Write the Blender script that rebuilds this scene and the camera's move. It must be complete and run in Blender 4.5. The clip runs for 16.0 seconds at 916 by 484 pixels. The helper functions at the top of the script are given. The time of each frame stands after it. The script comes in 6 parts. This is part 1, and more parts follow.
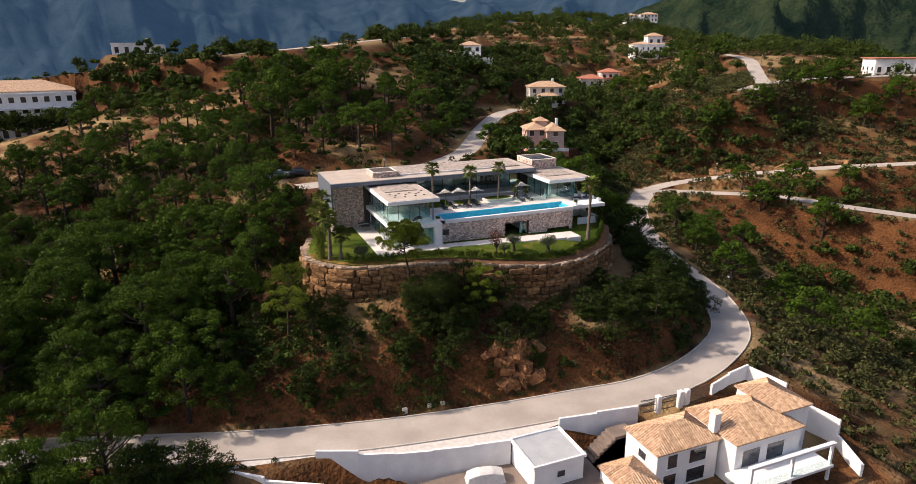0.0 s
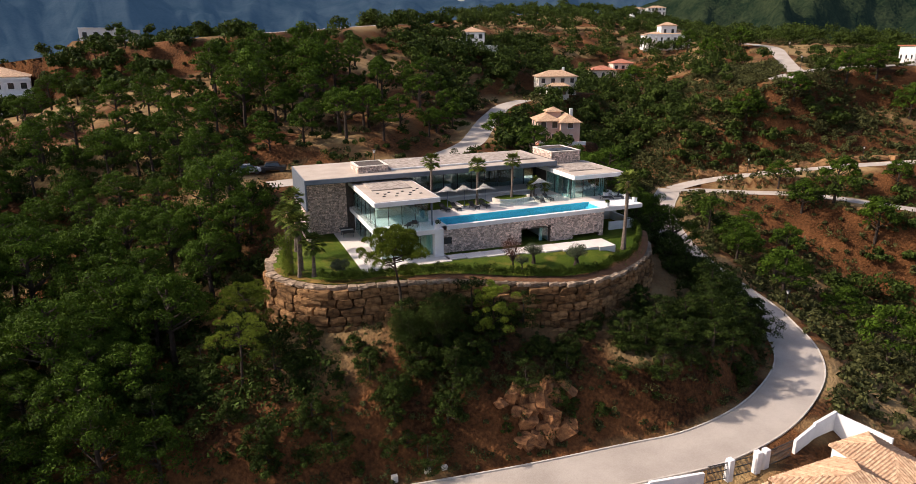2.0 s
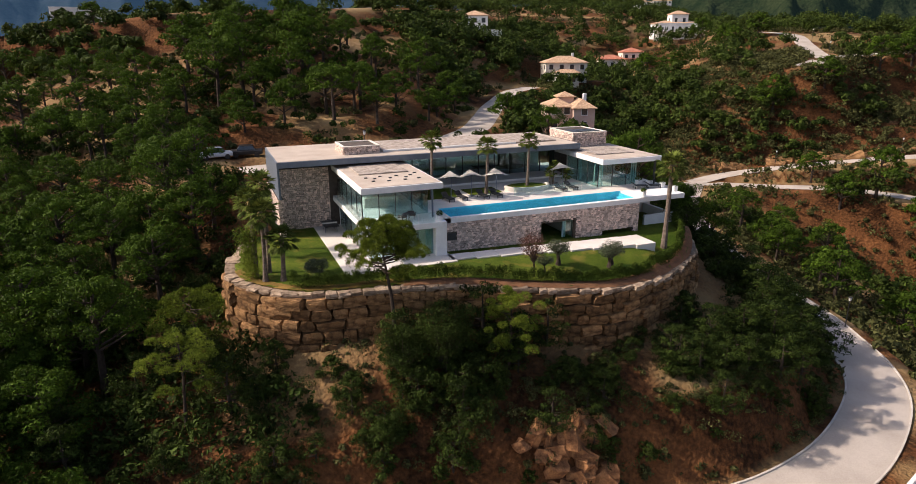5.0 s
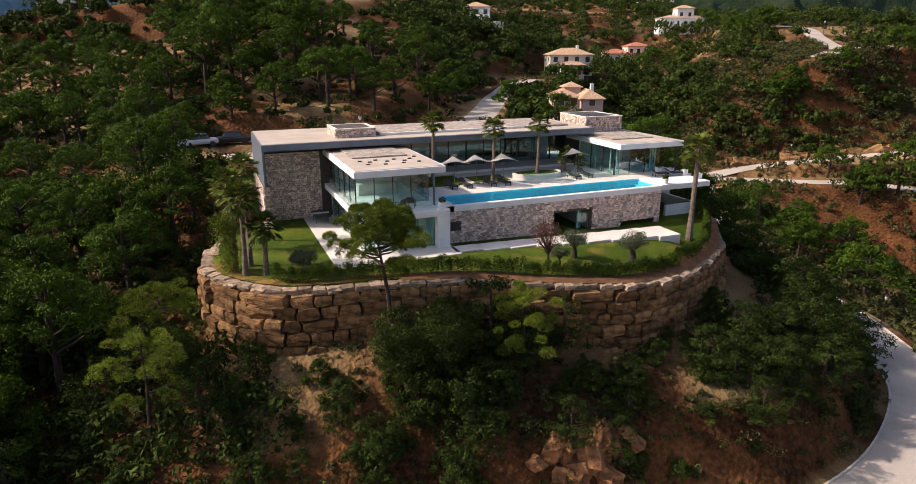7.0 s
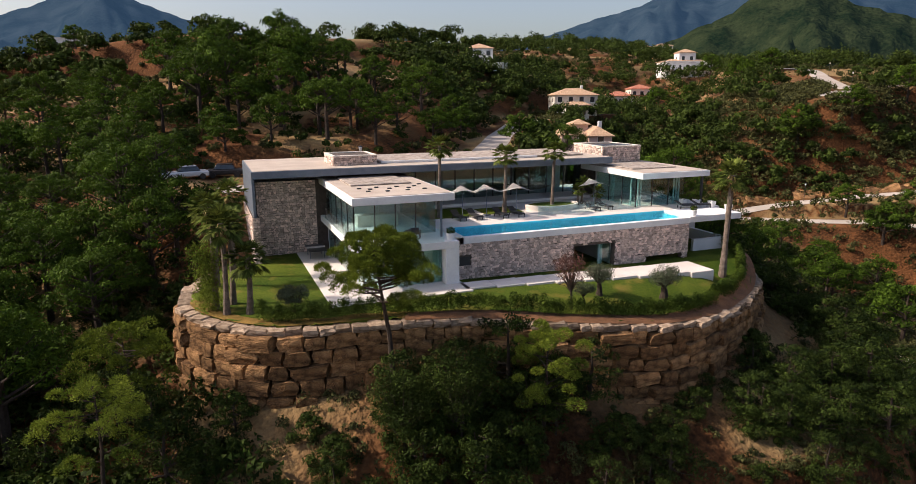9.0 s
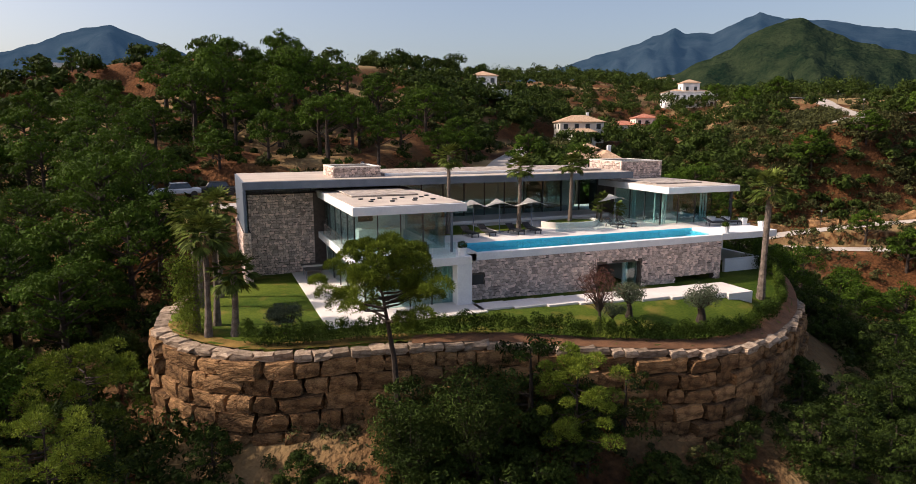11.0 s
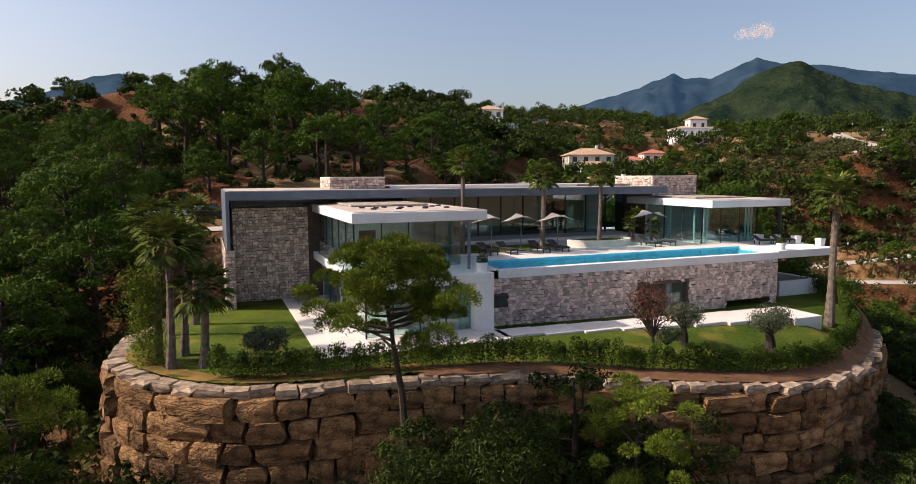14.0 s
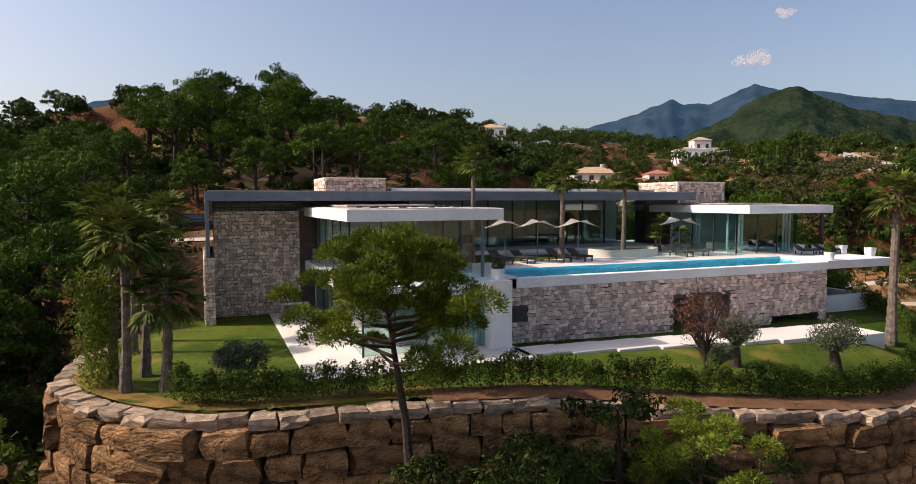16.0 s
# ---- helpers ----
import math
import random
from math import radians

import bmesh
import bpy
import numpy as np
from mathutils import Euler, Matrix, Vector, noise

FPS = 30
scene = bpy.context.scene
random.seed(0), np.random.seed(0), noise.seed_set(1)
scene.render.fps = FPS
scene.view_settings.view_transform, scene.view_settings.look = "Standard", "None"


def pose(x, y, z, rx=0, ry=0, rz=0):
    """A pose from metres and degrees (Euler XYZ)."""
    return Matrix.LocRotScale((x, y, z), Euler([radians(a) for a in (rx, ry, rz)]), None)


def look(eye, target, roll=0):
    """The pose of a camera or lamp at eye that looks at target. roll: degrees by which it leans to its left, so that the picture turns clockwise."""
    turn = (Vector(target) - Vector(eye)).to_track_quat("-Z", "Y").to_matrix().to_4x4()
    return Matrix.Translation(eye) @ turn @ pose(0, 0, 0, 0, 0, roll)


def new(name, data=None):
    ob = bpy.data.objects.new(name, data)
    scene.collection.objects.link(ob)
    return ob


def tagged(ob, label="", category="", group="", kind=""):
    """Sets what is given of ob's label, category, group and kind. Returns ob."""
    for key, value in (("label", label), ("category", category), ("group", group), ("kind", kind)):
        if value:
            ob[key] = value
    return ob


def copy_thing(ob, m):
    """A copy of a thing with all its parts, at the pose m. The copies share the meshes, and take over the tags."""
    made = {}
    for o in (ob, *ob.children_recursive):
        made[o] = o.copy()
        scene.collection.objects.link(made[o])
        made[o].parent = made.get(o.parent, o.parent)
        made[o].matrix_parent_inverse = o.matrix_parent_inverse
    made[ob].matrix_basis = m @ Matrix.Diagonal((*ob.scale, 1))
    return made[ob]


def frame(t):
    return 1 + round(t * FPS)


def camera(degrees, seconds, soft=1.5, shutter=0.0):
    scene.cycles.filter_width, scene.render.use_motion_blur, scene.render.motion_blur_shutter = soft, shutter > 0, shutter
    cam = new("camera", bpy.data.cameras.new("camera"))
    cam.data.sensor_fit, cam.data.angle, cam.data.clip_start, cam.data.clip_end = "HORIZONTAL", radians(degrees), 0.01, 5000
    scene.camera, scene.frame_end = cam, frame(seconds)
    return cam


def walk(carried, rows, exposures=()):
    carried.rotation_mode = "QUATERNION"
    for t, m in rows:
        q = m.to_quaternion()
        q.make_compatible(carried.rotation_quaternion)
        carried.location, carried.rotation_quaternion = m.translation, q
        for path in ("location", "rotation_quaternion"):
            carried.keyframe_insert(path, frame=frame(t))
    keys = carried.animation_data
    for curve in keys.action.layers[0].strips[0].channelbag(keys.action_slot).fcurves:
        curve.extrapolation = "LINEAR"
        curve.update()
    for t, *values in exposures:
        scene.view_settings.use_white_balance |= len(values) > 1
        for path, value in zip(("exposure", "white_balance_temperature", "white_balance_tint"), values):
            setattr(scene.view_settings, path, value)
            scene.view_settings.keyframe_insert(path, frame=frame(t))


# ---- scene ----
cam = camera(71.5, 16.0, soft=0.5)
PATH = [
    (0, (-2.214, 1.874, 27.201), (-1.51, 3.652, 26.615), -0.4),
    (0.5, (-0.49, 6.541, 26.034), (0.214, 8.319, 25.447), -0.5),
    (1, (1.12, 11.027, 24.924), (1.825, 12.805, 24.337), -0.4),
    (1.5, (2.691, 15.261, 23.784), (3.395, 17.039, 23.199), -0.4),
    (2, (3.904, 19.038, 22.888), (4.609, 20.816, 22.303), -0.4),
    (2.5, (4.912, 22.359, 22.095), (5.619, 24.136, 21.508), -0.4),
    (3, (5.69, 25.096, 21.333), (6.399, 26.871, 20.746), -0.3),
    (3.5, (6.383, 27.23, 20.578), (7.093, 29.006, 19.992), -0.3),
    (4, (6.974, 28.801, 19.954), (7.684, 30.576, 19.367), -0.2),
    (6.5, (9.319, 35.555, 16.428), (10.03, 37.33, 15.841), -0.1),
    (7, (9.701, 36.871, 15.89), (10.413, 38.647, 15.307), -0.1),
    (7.5, (10.126, 38.158, 15.31), (10.841, 39.943, 14.761), -0.2),
    (8, (10.476, 39.47, 14.699), (11.195, 41.264, 14.185), -0.1),
    (8.5, (10.739, 40.747, 14.115), (11.46, 42.551, 13.638), -0.1),
    (9, (10.963, 41.951, 13.528), (11.688, 43.762, 13.084), -0.1),
    (11.5, (12.072, 47.374, 10.806), (12.804, 49.208, 10.487), 0.1),
    (12, (12.23, 48.306, 10.38), (12.963, 50.142, 10.081), 0.2),
    (12.5, (12.541, 49.266, 9.924), (13.272, 51.107, 9.648), 0.1),
    (13, (12.792, 50.316, 9.479), (13.522, 52.16, 9.228), -0.1),
    (13.5, (13.085, 51.482, 9.019), (13.816, 53.33, 8.79), -0.2),
    (14, (13.426, 52.622, 8.512), (14.155, 54.473, 8.308), -0.3),
    (14.5, (13.594, 53.708, 8.133), (14.325, 55.56, 7.949), -0.3),
    (15, (13.781, 54.663, 7.761), (14.511, 56.518, 7.597), -0.3),
    (15.5, (14.171, 55.88, 7.308), (14.9, 57.737, 7.166), -0.4),
    (16, (14.596, 57.267, 6.99), (15.329, 59.124, 6.863), -0.2),
]
walk(cam, [(t, look(eye, target, roll)) for t, eye, target, roll in PATH], [(0.0, 0.05, 6850, 18), (16.0, 0.05, 6850, 18)])

# ---- light ----
SUN_AZ, SUN_EL = 160.0, 39.0            # degrees from +x towards +y, and above the horizon
sun_dir = Vector((math.cos(radians(SUN_AZ)) * math.cos(radians(SUN_EL)), math.sin(radians(SUN_AZ)) * math.cos(radians(SUN_EL)), math.sin(radians(SUN_EL))))
world = bpy.data.worlds.new("sky")
scene.world = world
world.use_nodes = True
wn = world.node_tree
sky = wn.nodes.new("ShaderNodeTexSky")
sky.sky_type, sky.sun_disc = "NISHITA", False
sky.sun_elevation = radians(SUN_EL)
sky.sun_rotation = math.atan2(sun_dir.x, sun_dir.y)
sky.air_density, sky.dust_density, sky.ozone_density = 1.0, 3.2, 1.4
wn.nodes["Background"].inputs["Strength"].default_value = 0.16
wn.links.new(sky.outputs[0], wn.nodes["Background"].inputs["Color"])
sun = new("sun", bpy.data.lights.new("sun", "SUN"))
sun.data.energy, sun.data.angle, sun.data.color = 5.0, radians(0.5), (1.0, 0.90, 0.77)
sun.matrix_world = look(sun_dir * 300, (0, 0, 0))
scene.view_settings.exposure = 0.0

# ---- materials ----


def nodes_of(m):
    m.use_nodes = True
    t = m.node_tree
    return t, t.nodes, t.links, t.nodes["Principled BSDF"]


def surface(name, dark, light, rough=0.8, scale=1.0, fine=12.0, bump=0.2, bump_scale=None, metal=0.0, vary=0.0, island=False, spec=0.4):
    """A two-scale noise surface between two colours; vary: brightness spread from piece to piece."""
    m = bpy.data.materials.new(name)
    t, n, l, p = nodes_of(m)
    co = n.new("ShaderNodeTexCoord")
    big, small = n.new("ShaderNodeTexNoise"), n.new("ShaderNodeTexNoise")
    big.inputs["Scale"].default_value, small.inputs["Scale"].default_value = scale, scale * fine
    big.inputs["Detail"].default_value, small.inputs["Detail"].default_value = 5, 6
    for k in (big, small):
        l.new(co.outputs["Object"], k.inputs["Vector"])
    mix = n.new("ShaderNodeMath")
    mix.operation = "MULTIPLY_ADD"
    l.new(small.outputs["Fac"], mix.inputs[0])
    mix.inputs[1].default_value = 0.55
    half = n.new("ShaderNodeMath")
    half.operation = "MULTIPLY_ADD"
    l.new(big.outputs["Fac"], half.inputs[0])
    half.inputs[1].default_value, half.inputs[2].default_value = 0.9, -0.22
    l.new(half.outputs[0], mix.inputs[2])
    ramp = n.new("ShaderNodeValToRGB")
    ramp.color_ramp.elements[0].position, ramp.color_ramp.elements[1].position = 0.3, 0.72
    ramp.color_ramp.elements[0].color, ramp.color_ramp.elements[1].color = (*dark, 1), (*light, 1)
    l.new(mix.outputs[0], ramp.inputs[0])
    colour = ramp.outputs[0]
    if vary:
        hsv = n.new("ShaderNodeHueSaturation")
        rnd = n.new("ShaderNodeNewGeometry" if island else "ShaderNodeObjectInfo")
        span = n.new("ShaderNodeMapRange")
        span.inputs["To Min"].default_value, span.inputs["To Max"].default_value = 1 - vary, 1 + vary
        l.new(rnd.outputs["Random Per Island" if island else "Random"], span.inputs["Value"])
        l.new(span.outputs[0], hsv.inputs["Value"])
        l.new(colour, hsv.inputs["Color"])
        colour = hsv.outputs[0]
    l.new(colour, p.inputs["Base Color"])
    p.inputs["Roughness"].default_value, p.inputs["Metallic"].default_value = rough, metal
    p.inputs["Specular IOR Level"].default_value = spec
    if bump:
        b = n.new("ShaderNodeBump")
        b.inputs["Strength"].default_value, b.inputs["Distance"].default_value = bump, 0.05
        tex = n.new("ShaderNodeTexNoise")
        tex.inputs["Scale"].default_value, tex.inputs["Detail"].default_value = bump_scale or scale * fine, 5
        l.new(co.outputs["Object"], tex.inputs["Vector"])
        l.new(tex.outputs["Fac"], b.inputs["Height"])
        l.new(b.outputs[0], p.inputs["Normal"])
    return m


def foliage(name, dark, light, vary=0.6):
    m = surface(name, dark, light, 0.7, 0.35, 8, 0, vary=vary, island=True, spec=0.06)
    t, n, l, p = nodes_of(m)
    tr, mixer = n.new("ShaderNodeBsdfTranslucent"), n.new("ShaderNodeMixShader")
    tr.inputs[0].default_value = (*[min(1, 1.6 * c) for c in light], 1)
    mixer.inputs[0].default_value = 0.07
    l.new(p.outputs[0], mixer.inputs[1])
    l.new(tr.outputs[0], mixer.inputs[2])
    l.new(mixer.outputs[0], n["Material Output"].inputs[0])
    return m


def clear(name, tint, low=0.04, rough=0.02, wave=0.0, high=1.0):
    """Thin glass or a water surface: sees through by its tint, mirrors more at a glance."""
    m = bpy.data.materials.new(name)
    t, n, l, p = nodes_of(m)
    n.remove(p)
    a, b, f, s = n.new("ShaderNodeBsdfTransparent"), n.new("ShaderNodeBsdfGlossy"), n.new("ShaderNodeLayerWeight"), n.new("ShaderNodeMixShader")
    a.inputs[0].default_value = (*tint, 1)
    b.inputs["Roughness"].default_value = rough
    b.inputs[0].default_value = (1, 1, 1, 1)
    f.inputs[0].default_value = 0.5
    power, span = n.new("ShaderNodeMath"), n.new("ShaderNodeMath")
    power.operation, span.operation = "POWER", "MULTIPLY_ADD"
    power.inputs[1].default_value = 5.0
    span.inputs[1].default_value, span.inputs[2].default_value = high - low, low
    l.new(f.outputs["Facing"], power.inputs[0])
    l.new(power.outputs[0], span.inputs[0])
    if wave:
        tex, bp = n.new("ShaderNodeTexNoise"), n.new("ShaderNodeBump")
        tex.inputs["Scale"].default_value, bp.inputs["Strength"].default_value, bp.inputs["Distance"].default_value = 2.5, wave, 0.05
        co = n.new("ShaderNodeTexCoord")
        l.new(co.outputs["Object"], tex.inputs["Vector"])
        l.new(tex.outputs[0], bp.inputs["Height"])
        l.new(bp.outputs[0], b.inputs["Normal"])
    l.new(span.outputs[0], s.inputs[0])
    l.new(a.outputs[0], s.inputs[1])
    l.new(b.outputs[0], s.inputs[2])
    l.new(s.outputs[0], n["Material Output"].inputs[0])
    return m


M_WHITE = surface("white_render", (0.70, 0.70, 0.70), (0.84, 0.84, 0.83), 0.75, 0.6, 14, 0.08)
M_STEEL = surface("grey_blue_steel", (0.11, 0.14, 0.18), (0.16, 0.19, 0.23), 0.45, 1.5, 10, 0.03, metal=0.2)
M_DARK = surface("dark_frame", (0.025, 0.027, 0.03), (0.045, 0.047, 0.05), 0.5, 2, 10, 0.05)
M_GRAVEL = surface("roof_gravel", (0.20, 0.165, 0.135), (0.52, 0.45, 0.39), 0.95, 2.0, 9, 0.8, 22)
M_ROOFSLAB = surface("roof_membrane", (0.40, 0.33, 0.27), (0.52, 0.45, 0.38), 0.9, 0.5, 30, 0.25)
M_RUBBLE = surface("rubble_stone", (0.44, 0.325, 0.27), (0.80, 0.64, 0.555), 0.9, 3.0, 8, 0.5, 18, vary=0.42, island=True)
M_RUBBLE_PIECE = surface("rubble_stone_piece", (0.44, 0.325, 0.27), (0.80, 0.64, 0.555), 0.9, 3.0, 8, 0.5, 18, vary=0.42)
M_MORTAR = surface("mortar", (0.06, 0.048, 0.04), (0.12, 0.095, 0.08), 0.95, 3, 8, 0.3)
M_BOULDER = surface("ochre_boulder", (0.070, 0.036, 0.017), (0.38, 0.215, 0.098), 0.92, 2.4, 8, 1.0, 8.0, vary=0.42, spec=0.15)
M_BOULDER.node_tree.nodes["Bump"].inputs["Distance"].default_value = 0.16
M_CAPSTONE = surface("pale_capping_stone", (0.15, 0.105, 0.070), (0.44, 0.34, 0.25), 0.92, 2.4, 8, 1.0, 8, vary=0.32, spec=0.15)
M_PAVE = surface("pale_paving", (0.62, 0.57, 0.52), (0.74, 0.69, 0.64), 0.7, 0.5, 20, 0.05)
M_GRASS = surface("lawn_grass", (0.018, 0.050, 0.005), (0.110, 0.140, 0.018), 0.95, 0.22, 34, 0.8, 26)
g_t, g_n, g_l, g_p = nodes_of(M_GRASS)
g_p.inputs["Specular IOR Level"].default_value = 0.08
g_co, g_noise, g_ramp, g_mix = g_n.new("ShaderNodeTexCoord"), g_n.new("ShaderNodeTexNoise"), g_n.new("ShaderNodeValToRGB"), g_n.new("ShaderNodeMixRGB")
g_noise.inputs["Scale"].default_value, g_noise.inputs["Detail"].default_value = 0.55, 6
g_ramp.color_ramp.elements[0].position, g_ramp.color_ramp.elements[1].position = 0.54, 0.74
g_l.new(g_co.outputs["Object"], g_noise.inputs["Vector"])
g_l.new(g_noise.outputs[0], g_ramp.inputs[0])
g_l.new(g_p.inputs["Base Color"].links[0].from_socket, g_mix.inputs[1])
g_l.new(g_ramp.outputs[0], g_mix.inputs[0])
g_mix.inputs[2].default_value = (0.19, 0.145, 0.035, 1)
g_l.new(g_mix.outputs[0], g_p.inputs["Base Color"])
M_ASPHALT = surface("pale_concrete_road", (0.33, 0.29, 0.25), (0.47, 0.42, 0.37), 0.9, 0.25, 40, 0.15)
M_KERB = surface("kerb_concrete", (0.42, 0.38, 0.34), (0.6, 0.56, 0.5), 0.9, 1, 14, 0.2)
M_BARK = surface("bark", (0.016, 0.011, 0.008), (0.060, 0.042, 0.030), 0.95, 2.5, 7, 0.8, 10)
M_PALMBARK = surface("palm_bark", (0.07, 0.052, 0.04), (0.22, 0.175, 0.14), 0.95, 4, 6, 0.9, 14)
M_PINE = foliage("pine_needles", (0.008, 0.018, 0.003), (0.068, 0.122, 0.011), 0.42)
M_PINE_YELLOW = foliage("young_pine_needles", (0.055, 0.090, 0.012), (0.19, 0.235, 0.03))
M_OAK = foliage("dark_shrub_leaves", (0.007, 0.014, 0.003), (0.050, 0.078, 0.014), 0.5)
M_OLIVE = foliage("olive_leaves", (0.045, 0.06, 0.035), (0.12, 0.14, 0.085))
M_PALM = foliage("palm_fronds", (0.035, 0.06, 0.012), (0.14, 0.17, 0.035))
M_HEDGE = foliage("hedge_leaves", (0.010, 0.024, 0.004), (0.068, 0.105, 0.014))
M_RED = foliage("dry_reddish_leaves", (0.09, 0.04, 0.03), (0.19, 0.10, 0.075))
M_SCRUB = foliage("scrub_leaves", (0.022, 0.028, 0.010), (0.088, 0.090, 0.032))
M_WOODS = foliage("far_wood_leaves", (0.010, 0.018, 0.005), (0.060, 0.092, 0.016), 0.42)
M_STRAW = foliage("dry_grass", (0.20, 0.14, 0.06), (0.42, 0.31, 0.15))
M_GLASS = clear("window_glass", (0.66, 0.82, 0.82), 0.07)
M_RAILGLASS = clear("railing_glass", (0.88, 0.96, 0.95), 0.03)
M_TEAL = surface("teal_glass_edge", (0.06, 0.22, 0.22), (0.10, 0.30, 0.30), 0.15, 1, 6, 0)
M_CURTAIN = surface("pale_curtain", (0.42, 0.58, 0.58), (0.60, 0.74, 0.73), 0.8, 6, 4, 0.3)
M_TILES = surface("pool_tiles", (0.06, 0.55, 0.70), (0.10, 0.66, 0.80), 0.5, 0.8, 12, 0)
M_WATER = clear("pool_water", (0.90, 0.99, 1.0), 0.02, 0.02, 0.1, 0.4)
M_TERRACOTTA = surface("clay_roof_tiles", (0.30, 0.17, 0.10), (0.62, 0.44, 0.29), 0.9, 2.5, 10, 0.4, vary=0.22, island=True)
M_REDTILE = surface("red_roof_tiles", (0.32, 0.10, 0.06), (0.52, 0.22, 0.14), 0.9, 1.5, 10, 0.4)
M_PINKWALL = surface("pink_render", (0.52, 0.36, 0.30), (0.64, 0.47, 0.40), 0.85, 0.8, 10, 0.1)
M_CREAM = surface("cream_render", (0.62, 0.56, 0.48), (0.76, 0.71, 0.63), 0.85, 0.8, 10, 0.1)
M_ROOM = surface("room_wall", (0.50, 0.48, 0.45), (0.60, 0.58, 0.55), 0.85, 0.6, 10, 0)
M_FABRIC = surface("pale_fabric", (0.55, 0.53, 0.50), (0.70, 0.68, 0.65), 0.9, 3, 10, 0.2)
M_WOOD = surface("dark_wood", (0.09, 0.055, 0.035), (0.18, 0.115, 0.07), 0.6, 3, 8, 0.2)
M_CARWHITE = surface("car_paint", (0.55, 0.56, 0.58), (0.62, 0.63, 0.65), 0.25, 1, 4, 0)
M_BLACK = surface("black_paint", (0.012, 0.012, 0.014), (0.03, 0.03, 0.032), 0.35, 1, 8, 0)
M_TARMAC = surface("brown_paving", (0.14, 0.105, 0.085), (0.23, 0.18, 0.15), 0.9, 0.6, 20, 0.2)

# ---- mesh helpers ----


def from_arrays(name, verts, faces):
    me = bpy.data.meshes.new(name)
    me.from_pydata([tuple(v) for v in verts], [], faces)
    me.update()
    return me


def attach(name, me, material, parent=None, label="", m=None):
    ob = new(name, me)
    if material and not me.materials:
        me.materials.append(material)
    if parent:
        ob.parent = parent
    if m is not None:
        ob.matrix_basis = m
    if label:
        tagged(ob, label)
    return ob


def part(name, bm, material, parent, label=""):
    me = bpy.data.meshes.new(name)
    bm.to_mesh(me)
    bm.free()
    return attach(name, me, material, parent, label)


def thing(name, label, category, group="", kind="", at=(0, 0, 0), turn=0.0):
    ob = new(name)
    ob.empty_display_size = 0.2
    ob.matrix_basis = pose(*at, 0, 0, turn)
    return tagged(ob, label, category, group, kind)


def box(bm, x0, x1, y0, y1, z0, z1, bevel=0.0):
    vs = [bm.verts.new(p) for p in ((x0, y0, z0), (x1, y0, z0), (x1, y1, z0), (x0, y1, z0), (x0, y0, z1), (x1, y0, z1), (x1, y1, z1), (x0, y1, z1))]
    fs = [bm.faces.new([vs[i] for i in q]) for q in ((0, 3, 2, 1), (4, 5, 6, 7), (0, 1, 5, 4), (1, 2, 6, 5), (2, 3, 7, 6), (3, 0, 4, 7))]
    if bevel:
        es = list({e for f in fs for e in f.edges})
        bmesh.ops.bevel(bm, geom=es, offset=bevel, segments=1, affect="EDGES")
    return fs


def boxpart(name, material, parent, x0, x1, y0, y1, z0, z1, bevel=0.02, label=""):
    bm = bmesh.new()
    box(bm, x0, x1, y0, y1, z0, z1, bevel)
    return part(name, bm, material, parent, label)


def tube(bm, points, radii, sides=7):
    """A tapered tube through points."""
    rings = []
    pts = [Vector(p) for p in points]
    for i, p in enumerate(pts):
        d = (pts[min(i + 1, len(pts) - 1)] - pts[max(i - 1, 0)]).normalized()
        u = d.cross(Vector((0.3, 1, 0.1)) if abs(d.y) < 0.9 else Vector((1, 0, 0))).normalized()
        v = d.cross(u)
        rings.append([bm.verts.new(p + radii[i] * (math.cos(a) * u + math.sin(a) * v)) for a in (2 * math.pi * k / sides for k in range(sides))])
    for a, b in zip(rings, rings[1:]):
        for k in range(sides):
            bm.faces.new((a[k], a[(k + 1) % sides], b[(k + 1) % sides], b[k]))
    bm.faces.new(rings[-1])
    bm.faces.new(rings[0][::-1])


def leaf_quads(rng, centres, normals, size, stretch=1.0, loose=0.55):
    """Small leaf blades at centres, facing about their normals."""
    n = len(centres)
    d = normals + rng.normal(0, loose, (n, 3))
    d /= np.linalg.norm(d, axis=1)[:, None] + 1e-9
    a = np.cross(d, rng.normal(0, 1, (n, 3)))
    a /= np.linalg.norm(a, axis=1)[:, None] + 1e-9
    b = np.cross(d, a)
    s = size * rng.uniform(0.6, 1.35, (n, 1))
    p = np.stack([centres - a * s, centres + b * s * 0.8 * stretch, centres + a * s - b * s * 0.35 * stretch], 1)
    return p.reshape(-1, 3)


def needle_blades(rng, centres, normals, length, width):
    """Thin needles that stand out from a clump."""
    n = len(centres)
    d = normals + rng.normal(0, 0.45, (n, 3)) + np.array([0, 0, 0.25])
    d /= np.linalg.norm(d, axis=1)[:, None] + 1e-9
    a = np.cross(d, rng.normal(0, 1, (n, 3)))
    a *= width / (np.linalg.norm(a, axis=1)[:, None] + 1e-9)
    tip = centres + d * length * rng.uniform(0.6, 1.3, (n, 1))
    return np.stack([centres - a, centres + a, tip], 1).reshape(-1, 3)


def leaf_mesh(name, verts, material):
    return quads_mesh(name, verts, material, 3)


